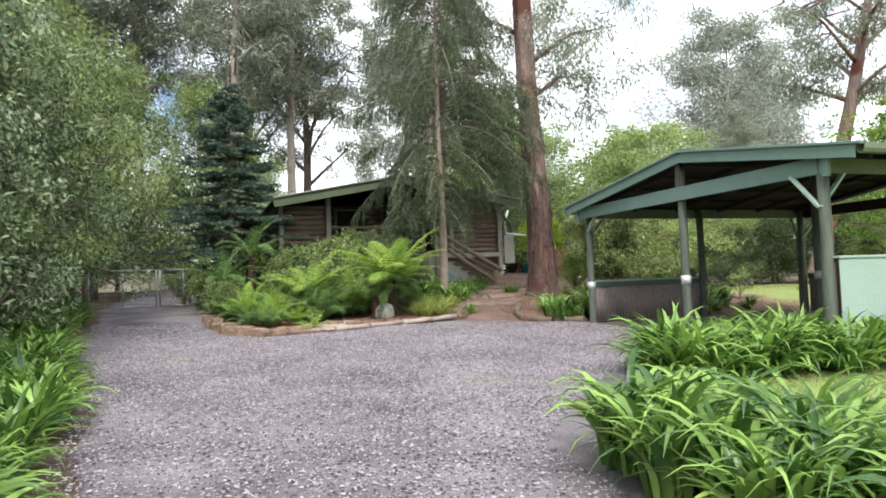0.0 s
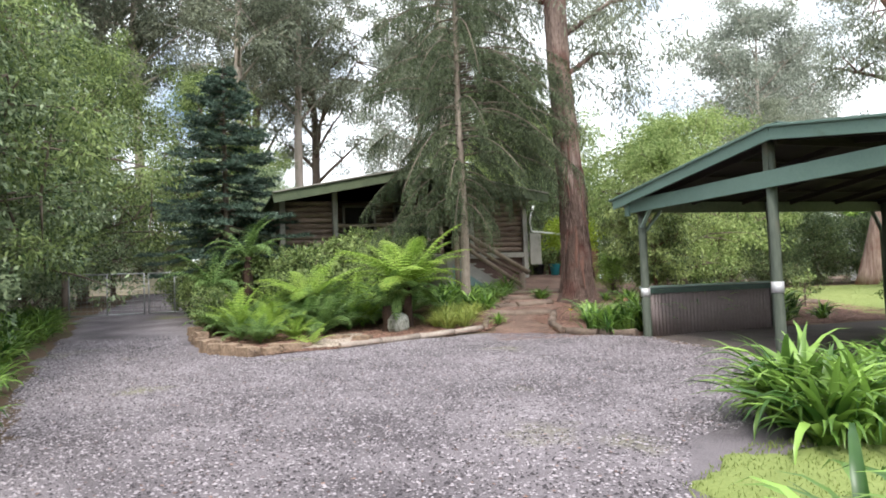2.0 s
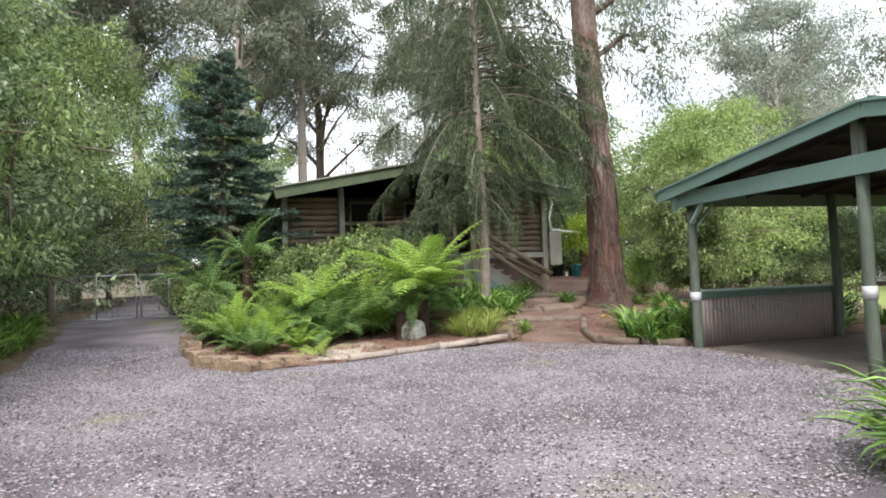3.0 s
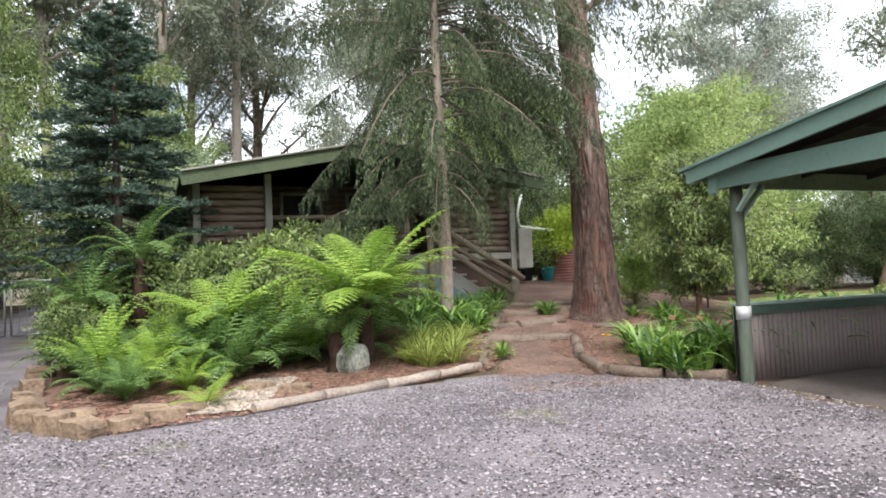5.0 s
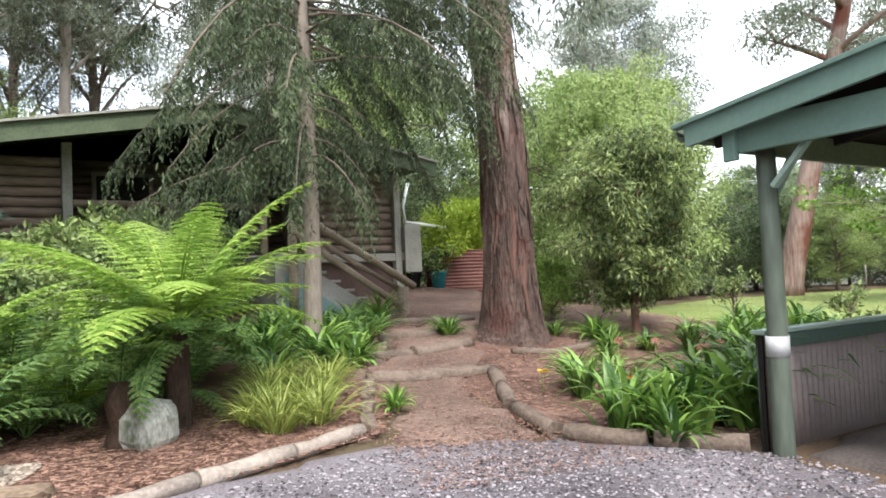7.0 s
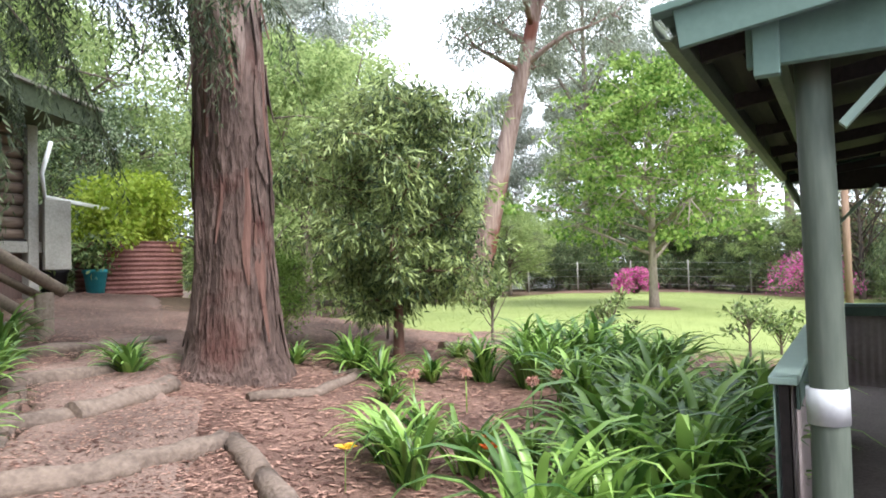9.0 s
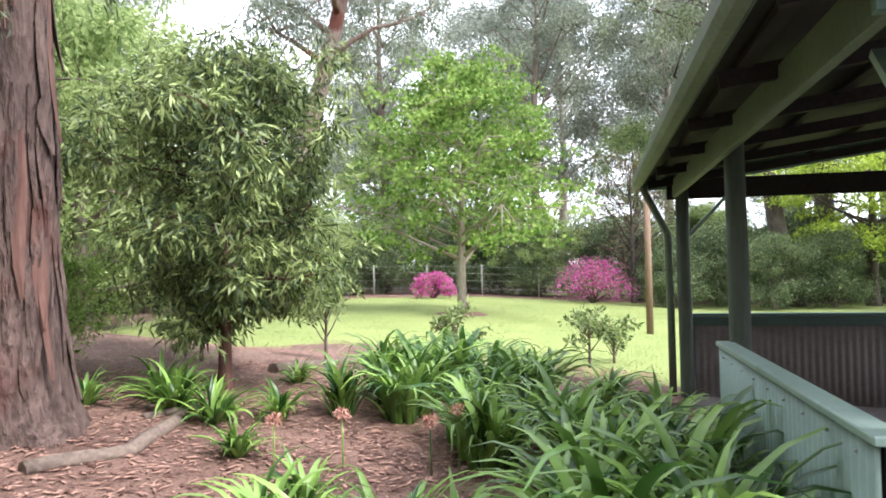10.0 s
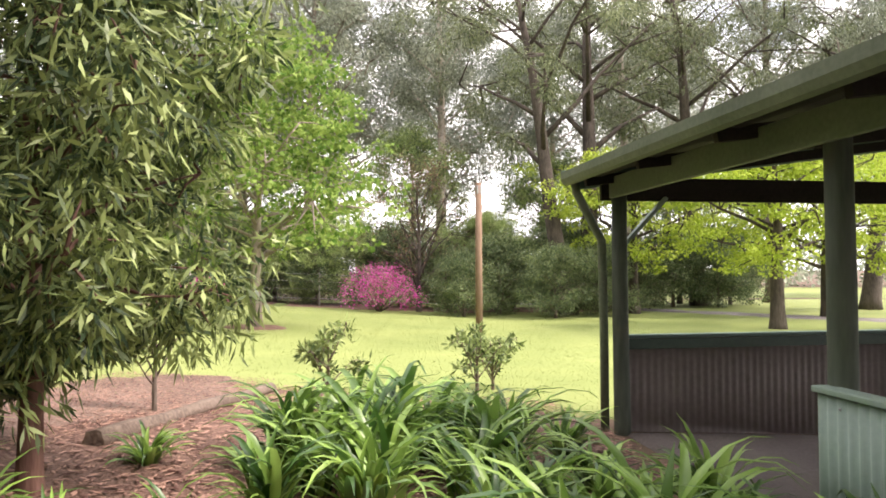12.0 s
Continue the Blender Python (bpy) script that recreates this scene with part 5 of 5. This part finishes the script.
for i, pts in enumerate(([(7.9, 13.3), (7.5, 13.85)], [(7.48, 13.9), (7.12, 14.45)], [(7.1, 14.55), (7.2, 15.2)], [(7.22, 15.3), (7.55, 15.85)], [(7.58, 15.9), (7.88, 16.45)])):
    log_run("edging_log", pts, 0.078, M_OLDLOG, "old grey split log edging the path", "path logs", 20 + i)
for i, pts in enumerate(([(6.45, 16.72), (7.0, 16.55), (7.2, 16.52)], [(7.12, 16.58), (7.5, 16.5), (7.85, 16.5)], [(6.95, 17.68), (7.3, 17.6), (7.6, 17.62)], [(7.5, 17.56), (8.1, 17.68), (8.55, 17.86)], [(7.6, 18.65), (8.2, 18.52), (8.9, 18.7)], [(8.2, 19.6), (8.9, 19.5), (9.7, 19.4)], [(10.0, 17.35), (10.9, 17.05)], [(8.75, 17.2), (9.3, 16.95), (10.2, 17.15)], [(12.2, 17.4), (14.0, 17.0), (15.6, 16.6)])):
    log_run("step_log", pts, (0.085, 0.08, 0.075, 0.085, 0.08, 0.075, 0.03, 0.05, 0.07)[i], M_OLDLOG, "rough grey log laid across the dirt path", "path steps", 30 + i, 14, 0.35, 0.2)

# ---- gate ----
gate = thing("farm_gate", at(-1.05, 24.3), "double galvanised steel farm gate with wire mesh, closed", "gate")
for x0, x1, nm in ((-2.0, -0.06, "gate_leaf"), (0.06, 1.45, "gate_leaf")):
    bm = bmesh.new()
    for a, b in (((x0, 0, 0.1), (x1, 0, 0.1)), ((x0, 0, 1.25), (x1, 0, 1.25)), ((x0, 0, 0.1), (x0, 0, 1.25)), ((x1, 0, 0.1), (x1, 0, 1.25)), (((x0 + x1) / 2, 0, 0.1), ((x0 + x1) / 2, 0, 1.25))):
        tube(bm, [a, b], [0.022, 0.022], 8)
    leafg = part(nm, bm, M_STEEL, gate)
    bm = bmesh.new()
    for k in range(1, 9):
        z = 0.1 + 1.15 * k / 9
        tube(bm, [(x0, 0, z), (x1, 0, z)], [0.003, 0.003], 4)
    for k in range(1, int((x1 - x0) / 0.15)):
        tube(bm, [(x0 + k * 0.15, 0, 0.1), (x0 + k * 0.15, 0, 1.25)], [0.003, 0.003], 4)
    tagged(part("wire_mesh", bm, M_STEEL, leafg), kind="stuff")
for x, h in ((-2.1, 1.4), (1.55, 1.2)):
    bm = bmesh.new()
    tube(bm, [(x, 0, -0.2), (x, 0, h)], [0.09, 0.085], 12, 0.03)
    part("gate_post", bm, M_BARK, gate)

# ---- tank, pots, pole, fence, azaleas ----
tank = thing("water_tank", (12.45, 23.7, 1.6), "rusty red corrugated water tank overgrown with vine", "water tank")
bm = bmesh.new()
zs = [i * 0.0125 for i in range(81)]
tube(bm, [(0, 0, z) for z in zs], [0.85 + 0.012 * math.sin(z * 2 * math.pi / 0.075) for z in zs], 40)
part("tank_body", bm, M_TANK, tank)
rng = np.random.default_rng(9)
cc = np.stack([0.9 * np.cos(rng.uniform(0, 6.28, 90)), 0.9 * np.sin(rng.uniform(0, 6.28, 90)), rng.uniform(0.95, 1.95, 90)], axis=1) * np.array([0.8, 0.8, 1.05]) * rng.uniform(0.4, 1.1, (90, 1)) ** np.array([1, 1, 0])
v, f = clumps(cc, [0.34] * 90, 70, (0.1, 0.06), rng, 0.6)
part("vine", mesh_of("vine", v, f, L_LIMETREE), None, tank, "lime-green vine foliage")
for x, y, col in ((11.25, 23.9, (0.03, 0.03, 0.035)), (11.6, 23.4, (0.03, 0.22, 0.26)), (11.45, 24.4, (0.03, 0.04, 0.04))):
    pot = thing("plant_pot", (x, y, ground_z(x, y) + 0.03), "dark plastic plant pot with leafy green plant", "plant pot", "pots by the tank")
    bm = bmesh.new()
    tube(bm, [(0, 0, 0), (0, 0, 0.32), (0, 0, 0.33), (0, 0, 0.38)], [0.13, 0.18, 0.2, 0.2], 16)
    part("pot", bm, mat("pot_plastic", col, tuple(c * 1.4 for c in col), 0.5, 3, 20, 0.05), pot)
    v, f = clumps(rng.normal(size=(10, 3)) * 0.15 + np.array([0, 0, 0.6]), [0.22] * 10, 60, (0.11, 0.05), rng)
    part("foliage", mesh_of("foliage", v, f, L_BUSH), None, pot)
pipe = bmesh.new()
tube(pipe, [(10.9, 23.4, 4.1), (10.75, 23.4, 3.6), (10.8, 23.4, 3.25), (11.9, 23.5, 3.15)], [0.035] * 4, 10)
tagged(part("white_pipe", pipe, mat("white_plastic", (0.7, 0.7, 0.68), (0.82, 0.82, 0.8), 0.4, 3, 30, 0.02)), "white plastic rainwater pipe from roof to tank", "pipe")
pole = thing("timber_pole", at(21.3, 13.0), "slim brown timber pole standing on the lawn", "pole")
bm = bmesh.new()
tube(bm, [(0, 0, -0.3), (0.02, 0, 1.6), (0, 0, 3.35)], [0.075, 0.07, 0.065], 12, 0.03)
part("shaft", bm, mat("brown_pole", (0.13, 0.08, 0.055), (0.27, 0.18, 0.125), 0.85, 3, 30, 0.3, stretch=(1, 1, 0.2)), pole)
bm = bmesh.new()
box(bm, (-0.06, -0.05, 3.12), (0.0, 0.05, 3.3), 0.01)
part("bracket", bm, M_STEEL, pole)
for i in range(9):
    x, y = 35.2, 26 - i * 2.4
    bm = bmesh.new()
    tube(bm, [(0, 0, -0.2), (0, 0, 1.35)], [0.03, 0.03], 8)
    ob = part("fence_post", bm, M_GREYTIMBER)
    ob.matrix_world = pose(x, y, ground_z(x, y))
    tagged(ob, "slim grey fence post at the edge of the lawn", "fence post", "boundary fence posts")

for z in (0.35, 0.7, 1.0, 1.28):
    bm = bmesh.new()
    tube(bm, [(35.2, y, ground_z(35.2, y) + z) for y in (26, 21.2, 16.4, 11.6, 6.8)], [0.006] * 5, 5)
    tagged(part("fence_wire", bm, M_STEEL), "grey strand of fence wire along the lawn", "fence wire", "boundary fence wires")


def azalea(x, y, r, h, seed):
    rng = np.random.default_rng(seed)
    root = thing("azalea_bush", at(x, y), "rounded azalea bush covered in magenta flowers", "shrub", "azaleas")
    bm = bmesh.new()
    tips = []
    for i in range(22):
        a, e = rng.uniform(0, 6.28), rng.uniform(0.25, 1.35)
        tip = Vector((math.cos(a) * math.cos(e) * r * 0.8, math.sin(a) * math.cos(e) * r * 0.8, math.sin(e) * h * 0.82))
        tube(bm, [(0, 0, 0), tip * 0.5 + Vector((0, 0, 0.1)), tip], [0.03, 0.02, 0.006], 5)
        tips.append(list(tip))
    part("stems", bm, M_BARK, root)
    v, f = clumps(tips, [r * 0.34] * 22, 120, (0.07, 0.035), rng)
    part("foliage", mesh_of("foliage", v, f, L_BUSH), None, root)
    v, f = clumps(tips, [r * 0.40] * 22, 130, (0.075, 0.065), rng)
    tagged(part("blossom", mesh_of("blossom", v, f, L_AZALEA), None, root, "magenta blossom"), kind="stuff")


azalea(32.0, 20.2, 0.85, 1.05, 3)
azalea(33.4, 14.2, 1.7, 1.75, 4)
for i, (x, y, h) in enumerate(((13.55, 17.35, 0.68), (14.5, 15.95, 0.6), (15.5, 14.25, 0.62), (12.2, 18.2, 0.6), (16.2, 13.9, 0.35))):
    tree("young_shrub", at(x, y), "sparse young shrub with small dark leaf tufts", "shrub", h, 0.014, M_BARK, L_BUSH, 80 + i, 0.25, 0.28, 10, 3, 15, (0.10, 0.034), 0.075, -0.3, rise=1.4, group="young shrubs")
tree("box_shrub", at(10.95, 18.9), "round fine-leaved green shrub beside the gum", "shrub", 1.0, 0.03, M_BARK, L_MAPLE, 91, 0.1, 0.45, 20, 5, 90, (0.05, 0.015), 0.2, 0.0)

# ---- flowers ----
for i, (x, y, m, lab) in enumerate(((8.35, 14.85, L_ORANGE, "orange"), (8.5, 14.95, L_ORANGE, "orange"), (7.75, 15.45, L_YELLOW, "yellow"))):
    fl = thing("flower", at(x, y), "small " + lab + " daisy-like flower in the bed", "flower", "bed flowers")
    bm = bmesh.new()
    tube(bm, [(0, 0, 0), (0.01, 0, 0.28)], [0.004, 0.003], 5)
    part("stem", bm, L_AGA, fl)
    c = np.zeros((26, 3)) + np.array([0.01, 0, 0.28])
    a = np.linspace(0, 12.5, 26)
    v, f = leaf_quads(c, np.stack([np.cos(a), np.sin(a), 0.25 + 0.3 * np.sin(a * 3)], axis=1), 0.06, 0.025, np.random.default_rng(i))
    part("petals", mesh_of("petals", v, f, m), None, fl)

M_PINK = leaf_mat("pink_bud", (0.45, 0.22, 0.17), (0.70, 0.42, 0.33), 0.6, 0.2)
for i, (x, y, h) in enumerate(((10.0, 15.05, 0.42), (9.85, 15.2, 0.36), (9.75, 15.75, 0.34), (9.5, 16.1, 0.3))):
    fl = thing("pink_flower", at(x, y), "round dusty-pink flower head on a stem", "flower", "pink flower heads")
    bm = bmesh.new()
    tube(bm, [(0, 0, 0), (0.02, 0.01, h)], [0.006, 0.005], 6)
    part("stem", bm, L_AGA, fl)
    v, f = clumps([[0.02, 0.01, h + 0.02]], [0.045], 130, (0.03, 0.014), np.random.default_rng(60 + i), -0.4)
    part("petals", mesh_of("petals", v, f, M_PINK), None, fl)

# ---- far buildings and road ----


def far_house(name, x, y, rz, w, d, h, wall_mat, roof_mat, label):
    root = thing(name, at(x, y), label, "house", rz=rz)
    part("wall", boxed((-w / 2, -d / 2, -0.3), (w / 2, d / 2, h)), wall_mat, root)
    bm = bmesh.new()
    pr = [(-w / 2 - 0.4, h - 0.05), (0, h + w * 0.2), (w / 2 + 0.4, h - 0.05)]
    f0, f1 = [bm.verts.new((a, -d / 2 - 0.4, b)) for a, b in pr], [bm.verts.new((a, d / 2 + 0.4, b)) for a, b in pr]
    bm.faces.new(f0), bm.faces.new(f1[::-1])
    for k in range(3):
        bm.faces.new((f0[k], f1[k], f1[(k + 1) % 3], f0[(k + 1) % 3]))
    part("roof", bm, roof_mat, root)
    for k in (-1, 1):
        win = part("window", boxed((k * w * 0.25 - 0.55, -d / 2 - 0.05, 1.0), (k * w * 0.25 + 0.55, -d / 2 + 0.01, 2.1)), M_GREYTIMBER, root)
        part("pane", boxed((k * w * 0.25 - 0.47, -d / 2 - 0.056, 1.08), (k * w * 0.25 + 0.47, -d / 2 - 0.052, 2.02)), M_DARK, win)


M_WHITEWALL = mat("white_weatherboard", (0.62, 0.63, 0.63), (0.78, 0.79, 0.79), 0.7, 2, 25, 0.1)
far_house("far_house", 43, 33, -60, 9, 7, 2.7, M_WHITEWALL, M_GREYTIMBER, "white weatherboard house beyond the lawn")
far_house("far_shed", -4.2, 47, 0, 7, 6, 2.4, mat("cream_wall", (0.55, 0.50, 0.38), (0.68, 0.62, 0.50), 0.7, 2, 25, 0.1), M_GREYTIMBER, "cream shed behind the drive gate")
patch("far_lawn", [(44.2, 14), (60, 24), (78, 4), (66, -34), (34, -44), (30.2, -18.2), (44.2, -14)], M_LAWN, 0.9, 0.03, "rough pale grass beyond the road", "lawn", 0.3)
patch("far_road", [(44, 9.5), (44, 6.5), (30, -2), (22, -9), (19, -8), (28, 0.5)], M_GRAVEL, 0.5, 0.06, "pale grey road beyond the lawn", "road")

patch("far_bed", [(32.0, 24.5), (33.8, 17), (34.4, 10), (33.6, 4.5), (37.5, 4), (39, 12), (38.5, 25)], M_MULCH, 0.25, 0.055, "strip of brown mulch and litter along the fence", "garden bed", 0.3)
patch("tree_mulch_ring", [(24.3 + 0.95 * math.cos(k * 0.628), 17.65 + 0.95 * math.sin(k * 0.628)) for k in range(10)], M_MULCH, 0.12, 0.06, "brown mulch ring round the maple", "mulch", 0.08)

# ---- loose stones, bark chips, grass ----


def bits(name, polys, count, size, material, label, category, seed, lift, flatness=0.6, long=1.0, rise=None):
    """Many small angular pieces lying on the ground, as one object."""
    rng = np.random.default_rng(seed)
    pts = []
    while len(pts) < count:
        poly = polys[len(pts) % len(polys)]
        xs, ys = [p[0] for p in poly], [p[1] for p in poly]
        x, y = rng.uniform(min(xs), max(xs)), rng.uniform(min(ys), max(ys))
        if inside(poly, x, y):
            pts.append((x, y, ground_z(x, y) + lift + (rise(x, y) if rise else 0)))
    c = np.array(pts)
    n = len(c)
    o = np.array([[1, 0, 0], [0, 1, 0], [-1, 0, 0], [0, -1, 0], [0.2, 0.1, 1], [0, 0, -1]], float)
    s = size * rng.uniform(0.5, 1.3, (n, 1, 1))
    q = o[None] * rng.uniform(0.6, 1.2, (n, 6, 1)) * s * np.array([long, 1, flatness])
    a = rng.uniform(0, 6.28, n)
    x = q[..., 0] * np.cos(a)[:, None] - q[..., 1] * np.sin(a)[:, None]
    y = q[..., 0] * np.sin(a)[:, None] + q[..., 1] * np.cos(a)[:, None]
    v = np.stack([x, y, q[..., 2]], axis=2) + c[:, None, :]
    t = np.array([[0, 1, 4], [1, 2, 4], [2, 3, 4], [3, 0, 4]])
    f = (t[None] + (np.arange(n) * 6)[:, None, None]).reshape(-1, 3)
    return tagged(new(name, mesh_of(name, v.reshape(-1, 3), f, material)), label, category, "", "stuff")


NEAR_DRIVE = [(-0.9, 3.0), (2.4, 3.0), (2.6, 5.0), (4.3, 7.2), (8.0, 7.6), (8.0, 13.1), (6.9, 14.4), (5.8, 14.9), (4.1, 14.7), (2.6, 14.1), (1.3, 13.8), (0.3, 15), (0, 18), (-2.2, 18), (-1.6, 11.7), (-1.2, 9.4)]
bits("gravel_stones", [NEAR_DRIVE], 80000, 0.0115, M_STONE_BIT, "loose grey and mauve gravel stones", "gravel", 1, 0.024)
bits("coarse_gravel", [NEAR_DRIVE], 16000, 0.018, M_STONE_BIT, "coarser grey gravel stones among the fine ones", "gravel", 21, 0.026)
bits("bark_chips", [BEDS[6:] + [(0.6, 15), (1.0, 17.5), (4, 17.5)], BED_EAST], 36000, 0.0105, M_CHIP, "red-brown bark chips", "mulch", 2, 0.042, 0.4, 4.2)
bits("path_litter", [PATH], 30000, 0.0085, M_CHIP, "bark scraps and twigs on the dirt path", "litter", 3, 0.05, 0.3, 2.6, tread)
bits("path_mouth_litter", [[(5.5, 13.9), (7.3, 13.5), (7.3, 15.0), (5.7, 15.2)]], 2600, 0.007, M_CHIP, "reddish bark scraps spilling onto the gravel", "litter", 13, 0.035, 0.3, 2.5)
bits("pale_pebbles", [[(2.05, 14.35), (2.75, 14.3), (3.1, 15.2), (3.5, 16.0), (2.9, 16.2), (2.5, 15.2)]], 1500, 0.028, M_PALE, "pale pebbles of a dry creek bed", "pebbles", 4, 0.05, 0.6)
bits("leaf_scraps", [NEAR_DRIVE], 1500, 0.011, M_CHIP, "dry brown leaves scattered on the gravel", "litter", 5, 0.03, 0.15, 1.8)


def grass(name, poly, count, height, seed, label):
    rng = np.random.default_rng(seed)
    xs, ys = [p[0] for p in poly], [p[1] for p in poly]
    pts = []
    while len(pts) < count:
        x, y = rng.uniform(min(xs), max(xs)), rng.uniform(min(ys), max(ys))
        if inside(poly, x, y):
            pts.append((x, y, ground_z(x, y) + 0.025))
    c = np.array(pts)
    d = rng.normal(size=c.shape) * 0.45 + np.array([0, 0, 1.0])
    v, f = leaf_quads(c, d, height, height * 0.22, rng, 0.1)
    tagged(new(name, mesh_of(name, v, f, L_GRASS)), label, "grass", "", "stuff")


grass("verge_grass", [(3.0, 4.9), (3.45, 6.2), (4.5, 6.8), (9, 6.5), (11, 3), (6, 0), (3.4, 0)], 32000, 0.05, 1, "short green grass blades of the lawn verge")
grass("lawn_grass", LAWN[:6] + [(30, 6), (15, 9)], 70000, 0.032, 2, "short mown grass blades of the lawn")
